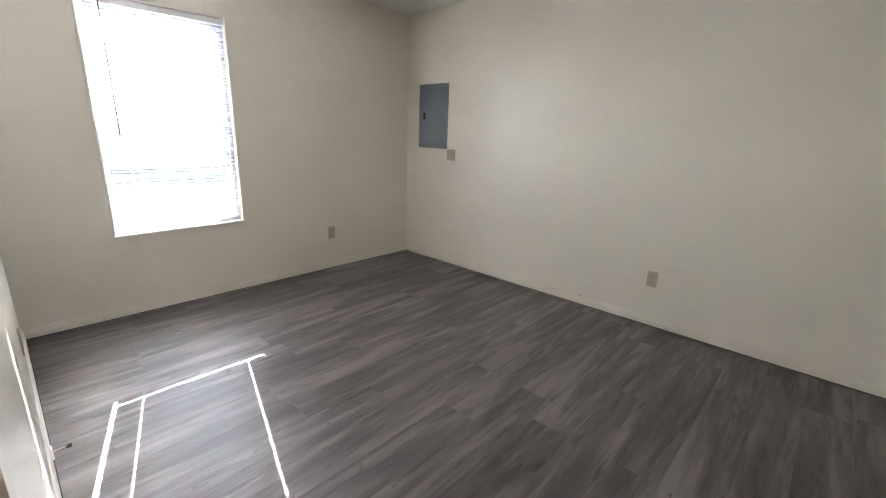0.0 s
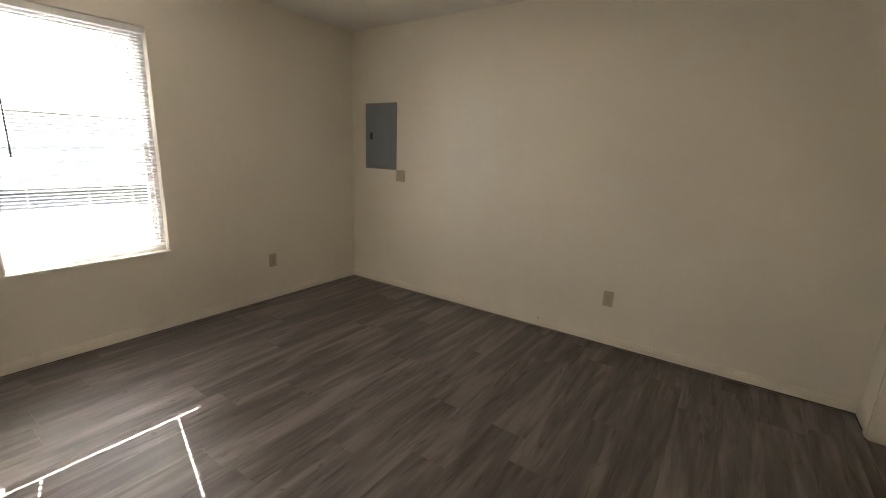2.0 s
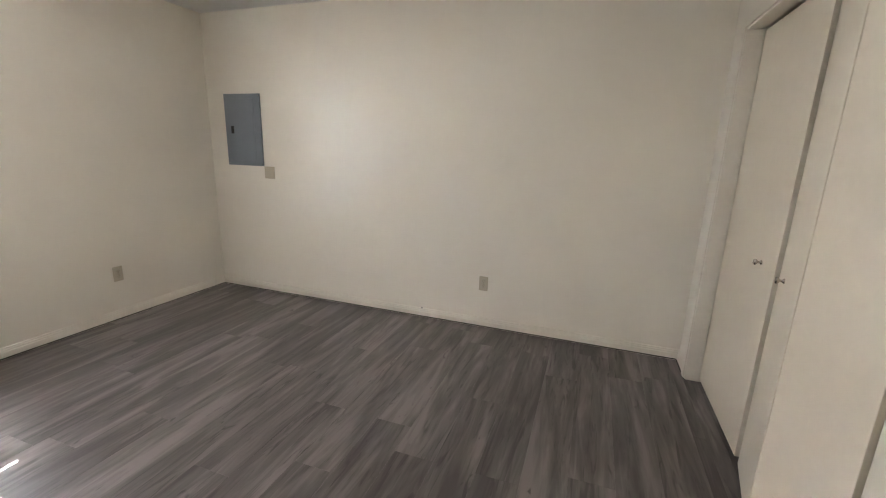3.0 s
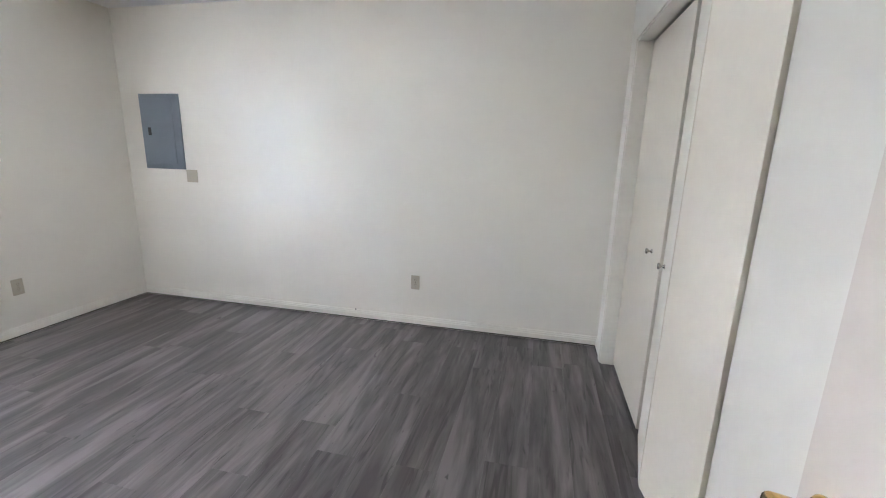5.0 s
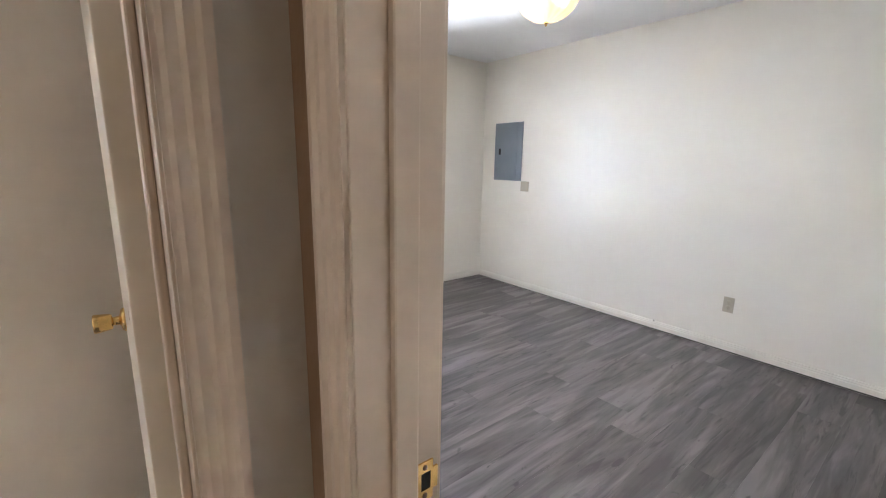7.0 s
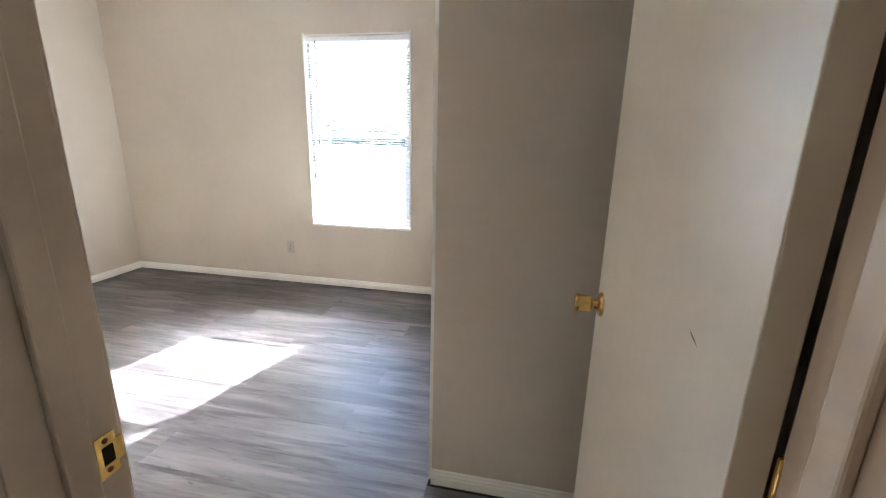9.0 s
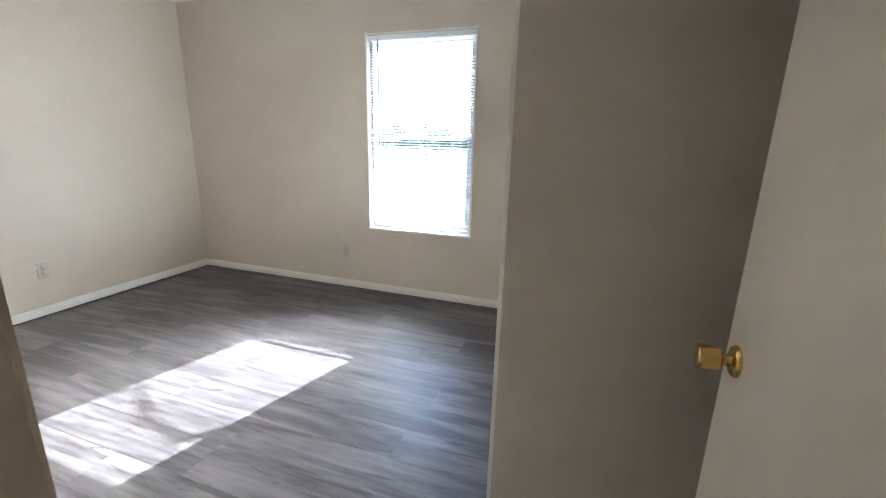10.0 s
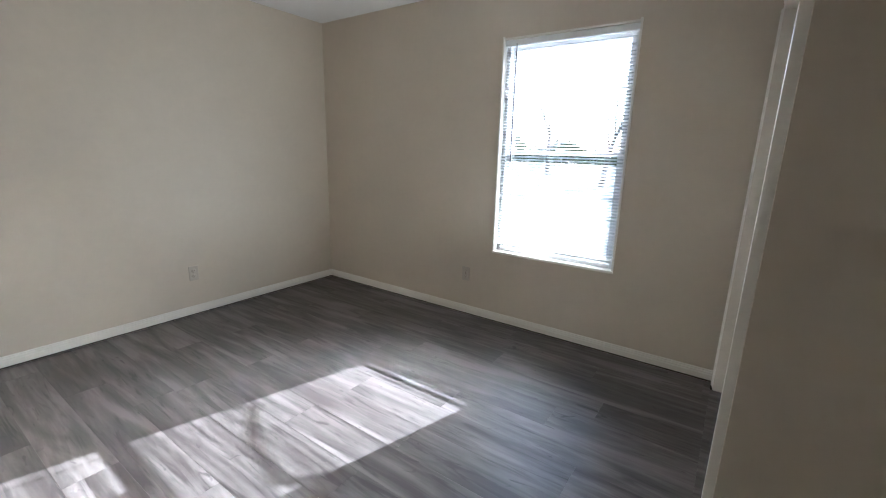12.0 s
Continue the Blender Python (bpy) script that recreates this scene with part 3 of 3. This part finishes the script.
part("head_jamb", boxes((K2[0] + 0.012, K2[1] - 0.012, KY - 0.006, -0.905, K2[2] - 0.012, K2[2]), bevel=0.0015), M_TRIM, closet_frame_2)
casing_set(closet_frame_2, K2[0] + 0.004, K2[1] - 0.004, KY, "x", -1, K2[2], M_WHITE_TRIM)

# ---- electrics ----
def cover_plate(parent, w, h, m, material):
    bm = boxes((-w / 2, w / 2, 0, 0.006, -h / 2, h / 2), bevel=0.0025)
    bmesh.ops.transform(bm, matrix=m, verts=bm.verts)
    return part("cover_plate", bm, material, parent)


def outlet(place, turn, label, M_PLATE):
    """A duplex outlet; local y points out of the wall."""
    m = pose(*place, 0, 0, turn)
    o = thing("outlet", place, label, "outlet", "wall outlets")
    cover_plate(o, 0.070, 0.115, m, M_PLATE)
    for s in (1, -1):
        bm = lathe([(0.0, 0.0), (0.0165, 0.0), (0.0165, 0.0075), (0.0155, 0.0085), (0.0, 0.0085)], m @ Matrix.Translation((0, 0, s * 0.0195)) @ Euler((radians(-90), 0, 0)).to_matrix().to_4x4(), 20)
        r = part("receptacle", bm, M_PLATE, o)
        for x, hh in ((-0.006, 0.004), (0.006, 0.0032)):
            sl = boxes((x - 0.001, x + 0.001, 0.0084, 0.0089, s * 0.0195 - hh + 0.003, s * 0.0195 + hh + 0.003))
            bmesh.ops.transform(sl, matrix=m, verts=sl.verts)
            part("slot", sl, M_BLACK, r)
        g = lathe([(0.0, 0.0), (0.0024, 0.0), (0.0024, 0.0005), (0.0, 0.0005)], m @ Matrix.Translation((0, 0.0084, s * 0.0195 - 0.007)) @ Euler((radians(-90), 0, 0)).to_matrix().to_4x4(), 10)
        part("ground_hole", g, M_BLACK, r)
    sc = lathe([(0.0, 0.0), (0.003, 0.0), (0.0026, 0.001), (0.0, 0.0013)], m @ Matrix.Translation((0, 0.006, 0)) @ Euler((radians(-90), 0, 0)).to_matrix().to_4x4(), 10)
    part("screw", sc, M_STEEL, o)
    return o


outlet((2.64, 3.022, 0.354), 180, "almond duplex outlet low on the cream wall", M_ALMOND)
outlet((0.0, 2.049, 0.355), -90, "almond duplex outlet low on the window wall", M_ALMOND)
outlet((0.0, -2.742, 0.340), -90, "beige painted-over duplex outlet low on the window wall", M_PAINTED)
outlet((1.36, -4.415, 0.335), 0, "beige painted-over duplex outlet low on the plain wall", M_PAINTED)
outlet((0.92, -0.155, 0.35), 0, "almond duplex outlet low on the cream wall beside the window", M_ALMOND)

panel = thing("electrical_panel", (0.392, 3.022, 1.164), "grey steel electrical panel with a black latch, on the wall", "electrical panel")
part("trim_cover", boxes((0.193, 0.590, 3.012, 3.0218, 1.164, 1.776), bevel=0.002), M_PANEL, panel)
pd = part("panel_door", boxes((0.225, 0.520, 3.0075, 3.0119, 1.205, 1.735), bevel=0.0018), M_PANEL, panel)
part("latch", boxes((0.262, 0.292, 3.0035, 3.0074, 1.440, 1.505), bevel=0.0015), M_BLACK, pd, "black plastic latch")
for x, z in ((0.207, 1.182), (0.576, 1.182), (0.207, 1.758), (0.576, 1.758)):
    part("screw", lathe([(0.0, 0.0), (0.005, 0.0), (0.0045, 0.0015), (0.0, 0.002)], Matrix.Translation((x, 3.012, z)) @ Euler((radians(90), 0, 0)).to_matrix().to_4x4(), 12), M_STEEL, panel)
blank = thing("blank_plate", (0.645, 3.022, 1.115), "almond blank cover plate beside the electrical panel", "cover plate")
part("plate", boxes((0.592, 0.700, 3.016, 3.0218, 1.058, 1.163), bevel=0.0025), M_ALMOND, blank)
for z in (1.07, 1.151):
    part("screw", lathe([(0.0, 0.0), (0.003, 0.0), (0.0, 0.001)], Matrix.Translation((0.646, 3.016, z)) @ Euler((radians(90), 0, 0)).to_matrix().to_4x4(), 10), M_ALMOND, blank)

# ---- ceiling lamp ----
LX, LY = 1.80, 1.78
lamp = thing("ceiling_lamp", (LX, LY, H), "lit flush ceiling lamp with an amber-white ribbed glass bowl", "ceiling lamp")
part("canopy", lathe([(0.0, 0.0), (0.100, 0.0), (0.105, -0.006), (0.100, -0.03), (0.075, -0.045), (0.03, -0.05), (0.012, -0.06), (0.012, -0.20), (0.0, -0.20)], Matrix.Translation((LX, LY, H - 0.001)), 36), M_BRASS, lamp)
bowl = bmesh.new()
prof = [(0.182, -0.085), (0.186, -0.098), (0.178, -0.130), (0.160, -0.165), (0.128, -0.198), (0.088, -0.222), (0.045, -0.236), (0.012, -0.240)]
SEG = 96
rings = [[bowl.verts.new((LX + r * (1 + 0.03 * math.cos(16 * a)) * math.cos(a), LY + r * (1 + 0.03 * math.cos(16 * a)) * math.sin(a), H + z)) for a in [2 * math.pi * i / SEG for i in range(SEG)]] for r, z in prof]
for a, c in zip(rings, rings[1:]):
    for i in range(SEG):
        bowl.faces.new((a[i], a[(i + 1) % SEG], c[(i + 1) % SEG], c[i])).smooth = True
bowl.faces.new(rings[-1])
bmesh.ops.recalc_face_normals(bowl, faces=bowl.faces)
bmesh.ops.solidify(bowl, geom=bowl.faces[:], thickness=0.003)
part("glass_bowl", bowl, M_LAMPGLASS, lamp, "glowing ribbed glass bowl")
for k in range(3):
    a = radians(120 * k + 38)
    bm = lathe([(0.0, 0.0), (0.013, 0.0), (0.014, 0.022), (0.024, 0.042), (0.030, 0.062), (0.028, 0.082), (0.016, 0.096), (0.0, 0.100)], Matrix.Translation((LX + 0.03 * math.cos(a), LY + 0.03 * math.sin(a), H - 0.115)) @ Matrix.Rotation(a, 4, "Z") @ Matrix.Rotation(radians(105), 4, "Y"), 20)
    part("bulb", bm, M_BULB, lamp, "lit warm white bulb")
part("finial", lathe([(0.0, 0.0), (0.014, 0.0), (0.012, -0.008), (0.006, -0.012), (0.008, -0.018), (0.0, -0.024)], Matrix.Translation((LX, LY, H - 0.241)), 16), M_BRASS, lamp)

# ---- wear and small fittings ----
stop = thing("door_stop", (1.42, -0.142, 0.05), "white hinged door stop on the baseboard", "door stop")
part("bracket", boxes((1.40, 1.44, -0.142, -0.137, 0.03, 0.075), bevel=0.001), M_WHITE_TRIM, stop)
part("arm", lathe([(0.0, 0.0), (0.006, 0.0), (0.005, 0.01), (0.005, 0.045), (0.0, 0.046)], Matrix.Translation((1.42, -0.137, 0.055)) @ Euler((radians(-90), 0, 0)).to_matrix().to_4x4(), 12), M_STEEL, stop)
part("rubber_tip", lathe([(0.0, 0.0), (0.009, 0.0), (0.009, 0.012), (0.0, 0.014)], Matrix.Translation((1.42, -0.0915, 0.055)) @ Euler((radians(-90), 0, 0)).to_matrix().to_4x4(), 12), M_BLACK, stop)
gouge = bmesh.new()
gv = [gouge.verts.new((x, y, z)) for x, z in ((0.0, 0.026), (0.0022, 0.006), (0.0012, -0.012), (0.0, -0.026), (-0.0016, -0.006), (-0.0018, 0.012)) for y in (0.0352, 0.0356)]
gouge.faces.new(gv[0::2])
gouge.faces.new(gv[1::2][::-1])
for k in range(6):
    gouge.faces.new((gv[2 * k], gv[2 * k + 1], gv[(2 * k + 3) % 12], gv[(2 * k + 2) % 12]))
bmesh.ops.recalc_face_normals(gouge, faces=gouge.faces)
bmesh.ops.transform(gouge, matrix=pose(0.128, 0, 1.098, 0, 72, 0) @ Matrix.Diagonal((0.8, 1, 0.6, 1)), verts=gouge.verts)
part("scratch", gouge, M_SCRATCH, door_2, "dark brown scratch in the paint", local=True)
hole = thing("nail_hole", (2.13, 3.012, 0.075), "tiny dark nail hole in the cream baseboard", "nail hole")
part("hole", lathe([(0.0, 0.0), (0.006, 0.0), (0.004, 0.0012), (0.0, 0.0014)], Matrix.Translation((2.13, 3.0125, 0.075)) @ Euler((radians(90), 0, 0)).to_matrix().to_4x4(), 10), M_BLACK, hole)

# ---- outside ----
M_GRASS = mat("dry_grass", (0.075, 0.072, 0.045), 0.95, var=0.35, scale=0.6, fine=9)
M_ASPHALT = mat("asphalt", (0.055, 0.058, 0.062), 0.8, var=0.25, scale=0.8, fine=30)
M_CONCRETE = mat("pale_concrete", (0.30, 0.29, 0.27), 0.85, var=0.12, scale=1.2, fine=25)
M_BARK = mat("grey_bark", (0.10, 0.08, 0.065), 0.9, var=0.3, scale=6, fine=40)
M_LEAF = mat("olive_leaves", (0.055, 0.075, 0.03), 0.7, var=0.4, scale=4, fine=30)
M_CABLE = mat("black_cable", (0.02, 0.02, 0.02), 0.6)
GZ = -0.40
setting("ground", boxes((-400, 400, -400, 400, GZ - 0.3, GZ)), M_GRASS, "dry pale grass ground reaching the horizon", "ground")


def strip(name, a, c, w, z0, z1, material, label, category):
    a, c = Vector((*a, 0)), Vector((*c, 0))
    way = c - a
    bm = boxes((0, way.length, -w / 2, w / 2, z0, z1), bevel=0.02)
    bmesh.ops.transform(bm, matrix=Matrix.Translation(a) @ Matrix.Rotation(math.atan2(way.y, way.x), 4, "Z"), verts=bm.verts)
    return setting(name, bm, material, label, category)


strip("pavement", (-2.4, -4.4), (-46, -16.6), 0.9, GZ - 0.05, GZ + 0.06, M_CONCRETE, "pale concrete path running away over the grass", "pavement")
strip("road", (-1.6, 1.2), (-60, -13.2), 10.5, GZ - 0.05, GZ + 0.012, M_ASPHALT, "worn grey asphalt road beside the path", "road")


def tree(place, height, spread, seed, leaves, label):
    """A tapered trunk that forks into limbs and twigs, with clumps of small leaves where it has any."""
    rng = random.Random(seed)
    t = thing("tree", (*place, GZ), label, "tree", "trees outside")
    wood = bmesh.new()
    tips = []

    def limb(a, way, ln, r, depth):
        steps = 4
        pts = [a]
        for _ in range(steps):
            way = (way + Vector((rng.uniform(-0.16, 0.16), rng.uniform(-0.16, 0.16), rng.uniform(-0.04, 0.1)))).normalized()
            pts.append(pts[-1] + way * ln / steps)
        rad = [r * (1 - 0.55 * i / steps) for i in range(steps + 1)]
        prev = None
        side = way.orthogonal().normalized()
        up = way.cross(side)
        for p, q in zip(pts, rad):
            ring = [wood.verts.new(p + (side * math.cos(k) + up * math.sin(k)) * q) for k in [2 * math.pi * i / 7 for i in range(7)]]
            if prev:
                for i in range(7):
                    wood.faces.new((prev[i], prev[(i + 1) % 7], ring[(i + 1) % 7], ring[i])).smooth = True
            prev = ring
        wood.faces.new(prev)
        if depth == 0:
            tips.append(pts[-1])
            return
        for _ in range(3 if depth > 1 else 4):
            n = rng.choice((2, 3, 4))
            d = (way + Vector((rng.uniform(-1, 1), rng.uniform(-1, 1), rng.uniform(-0.1, 0.7))) * spread).normalized()
            limb(pts[n], d, ln * rng.uniform(0.5, 0.72), rad[n] * 0.62, depth - 1)

    limb(Vector((*place, GZ - 0.05)), Vector((0, 0, 1)), height * 0.45, height * 0.022, 3)
    part("trunk", wood, M_BARK, t)
    if leaves:
        fo = bmesh.new()
        for tip in tips:
            for _ in range(leaves):
                c = tip + Vector((rng.gauss(0, 0.32), rng.gauss(0, 0.32), rng.gauss(0, 0.25)))
                e = Euler((rng.uniform(0, 6), rng.uniform(0, 6), rng.uniform(0, 6))).to_matrix()
                s = rng.uniform(0.05, 0.11)
                v = [fo.verts.new(c + e @ Vector(q) * s) for q in ((-0.5, 0, 0), (0, -0.3, 0.06), (0.6, 0, 0), (0, 0.3, 0.06))]
                fo.faces.new(v)
        part("crown", fo, M_LEAF, t)
    return t


tree((-19.5, -6.9), 7.5, 0.7, 1, 0, "bare grey tree standing beside the road")
tree((-22.5, -6.5), 8.5, 0.7, 2, 0, "bare grey tree standing beside the road")
tree((-17.0, -4.3), 7.0, 0.8, 3, 10, "olive leafy tree standing beside the road")
tree((-8.8, 4.6), 7.5, 0.9, 5, 30, "dense olive leafy tree near the house")
tree((-30, -14), 9, 0.8, 6, 8, "sparse olive tree far over the grass")
tree((-34, 2), 9, 0.8, 7, 8, "sparse olive tree far over the grass")

M_SIDING = mat("pale_siding", (0.55, 0.53, 0.50), 0.7, var=0.06, scale=0.8, fine=14)
M_METAL_ROOF = mat("pale_metal_roof", (0.62, 0.62, 0.60), 0.6, var=0.06, scale=0.5, fine=8)
house = thing("house", (-18.5, 7.0, GZ), "pale single-storey house with a light low-pitched roof", "house")
HX0, HX1, HY0, HY1, EAVE, RIDGE = -22.0, -16.0, 0.8, 13.5, 2.35, 4.35
part("wall", boxes((HX0, HX1, HY0, HY1, GZ - 0.05, EAVE)), M_SIDING, house)
MX = (HX0 + HX1) / 2
for sgn in (1, -1):
    out = MX + sgn * ((HX1 - HX0) / 2 + 0.45)
    part("roof", extrude([(0.0, RIDGE), (0.0, RIDGE - 0.14), (out - MX, EAVE - 0.24), (out - MX, EAVE - 0.10)], (MX, HY0 - 0.35, 0), (MX, HY1 + 0.35, 0), (1, 0, 0), (0, 0, 1)), M_METAL_ROOF, house)
for y in (HY0, HY1 - 0.1):
    part("gable", extrude([(HX0 - MX, EAVE + 0.001), (HX1 - MX, EAVE + 0.001), (0.0, RIDGE - 0.15)], (MX, y, 0), (MX, y + 0.1, 0), (1, 0, 0), (0, 0, 1)), M_SIDING, house)

woods = bmesh.new()
_r = random.Random(11)
for _ in range(5200):
    a = radians(_r.uniform(100, 260))
    d = _r.uniform(62, 90)
    hgt = 3.2 + 2.2 * noise.noise(Vector((a * 9, 0.3, 0))) + 1.2 * noise.noise(Vector((a * 40, 2.3, 0)))
    c = Vector((d * math.cos(a), d * math.sin(a), GZ + max(0.3, hgt) * _r.random() ** 0.7))
    e = Euler((_r.uniform(0, 6), _r.uniform(0, 6), _r.uniform(0, 6))).to_matrix()
    s = _r.uniform(0.5, 1.3)
    woods.faces.new([woods.verts.new(c + e @ Vector(q) * s) for q in ((-0.6, -0.1, 0), (0.1, -0.5, 0.1), (0.7, 0, 0), (0, 0.5, 0.1), (-0.4, 0.35, 0))])
tagged(obj("far_woods", woods, M_LEAF), "low far belt of dull olive woods along the horizon", "woods", kind="stuff")

cable = bpy.data.curves.new("power_line", "CURVE")
cable.dimensions, cable.bevel_depth = "3D", 0.014
sp = cable.splines.new("POLY")
sp.points.add(24)
for i in range(25):
    u = i / 24
    sp.points[i].co = (-16 - 2 * u, -22 + 34 * u, 3.3 + 3.4 * u - 1.2 * 4 * u * (1 - u) * 0.4, 1)
cable.materials.append(M_CABLE)
tagged(new("power_line", cable), "thin black power line sagging across the sky", "power line")


def tube(bm, pts, r0, r1):
    """A tapered round limb through the points."""
    prev = None
    for i, p in enumerate(pts):
        way = (pts[min(i + 1, len(pts) - 1)] - pts[max(i - 1, 0)]).normalized()
        side = way.cross(Vector((0.3, 0.2, 1))).normalized()
        up = way.cross(side)
        q = r0 + (r1 - r0) * i / (len(pts) - 1)
        ring = [bm.verts.new(p + (side * math.cos(k) + up * math.sin(k)) * q) for k in [2 * math.pi * j / 8 for j in range(8)]]
        if prev:
            for j in range(8):
                bm.faces.new((prev[j], prev[(j + 1) % 8], ring[(j + 1) % 8], ring[j])).smooth = True
        prev = ring
    bm.faces.new(prev)


near_tree = thing("tree", (-5.15, 0.45, GZ), "bare grey tree close to the house with a long low bough", "tree", "trees outside")
wood = bmesh.new()
tube(wood, [Vector(v) for v in ((-5.15, 0.45, GZ - 0.05), (-5.12, 0.42, 1.2), (-5.18, 0.38, 2.6), (-5.2, 0.36, 3.6), (-5.1, 0.5, 5.2), (-5.3, 0.6, 7.0))], 0.15, 0.05)
tube(wood, [Vector(v) for v in ((-5.19, 0.37, 3.2), (-5.1, 0.0, 3.6), (-5.06, -0.37, 3.84), (-5.17, -0.66, 3.86), (-5.28, -0.92, 3.84), (-5.3, -1.1, 3.95))], 0.026, 0.012)
tube(wood, [Vector(v) for v in ((-5.18, 0.4, 4.2), (-5.12, 0.1, 4.9), (-5.3, -0.1, 5.7))], 0.028, 0.012)
tube(wood, [Vector(v) for v in ((-5.2, 0.4, 3.9), (-5.0, 0.9, 4.8), (-4.9, 1.2, 5.8))], 0.05, 0.015)
part("trunk", wood, M_BARK, near_tree)

# ---- floor planks ----
PW, PL, GAP = 0.191, 1.22, 0.0002


def plank_mesh(w, ln):
    bm = bmesh.new()
    t = 0.0005
    x, y = w / 2 - GAP, ln / 2 - GAP
    lo = [bm.verts.new((sx * x, sy * y, -0.008)) for sx, sy in ((-1, -1), (1, -1), (1, 1), (-1, 1))]
    mi = [bm.verts.new((sx * x, sy * y, -t)) for sx, sy in ((-1, -1), (1, -1), (1, 1), (-1, 1))]
    hi = [bm.verts.new((sx * (x - t), sy * (y - t), 0)) for sx, sy in ((-1, -1), (1, -1), (1, 1), (-1, 1))]
    bm.faces.new(hi)
    for i in range(4):
        j = (i + 1) % 4
        bm.faces.new((lo[i], lo[j], mi[j], mi[i]))
        bm.faces.new((mi[i], mi[j], hi[j], hi[i]))
    me = bpy.data.meshes.new("plank")
    bm.to_mesh(me)
    bm.free()
    me.materials.append(M_PLANK)
    return me


def lay(x0, x1, y0, y1, seed, off, joints):
    """Planks along y over a rectangle, in staggered rows, cut at the edges."""
    rng = random.Random(seed)
    x = x0 - off
    row = 0
    while x < x1 - 0.004:
        a, c = max(x, x0), min(x + PW, x1)
        y = y0 - rng.uniform(0.1, PL)
        if row in joints:
            y = joints[row] - PL * math.ceil((joints[row] - y0) / PL)
        while y < y1 - 0.004:
            p, q = max(y, y0), min(y + PL, y1)
            if q - p > 0.01 and c - a > 0.006:
                key = (round(c - a, 4), round(q - p, 4))
                if key not in plank_meshes:
                    plank_meshes[key] = plank_mesh(*key)
                ob = new("plank", plank_meshes[key])
                ob.parent = floor
                ob.location = ((a + c) / 2, (p + q) / 2, 0)
            y += PL
        x += PW
        row += 1


plank_meshes = {}
E = 0.016
lay(E, 4.04 - E, -0.155 + E, 3.022 - E, 3, 0.06, {})
lay(4.04 - E, 4.115 - E, -0.155 + E, 2.74, 9, 0.08, {})
lay(4.115 - E, 4.74, C1[0] + 0.02, C1[1] - 0.02, 11, 0.16, {})
lay(D1[0], D1[1], -0.275, -0.155 + E, 4, 0.02, {})
lay(3.08 + E, 4.24, -2.99, -0.275, 5, 0.05, {})
lay(2.96 - E, 3.08 + E, D2[0], D2[1], 6, 0.1, {})
lay(E, 2.96 - E, -4.415 + E, KY - E, 7, 0.145, {5: -1.63, 7: -1.405, 9: -1.44})
lay(KX + E, 2.96 - E, KY - E, -0.275 - E, 8, 0.088, {})
lay(K2[0] + 0.013, K2[1] - 0.013, KY - E, -0.80, 10, 0.05, {})
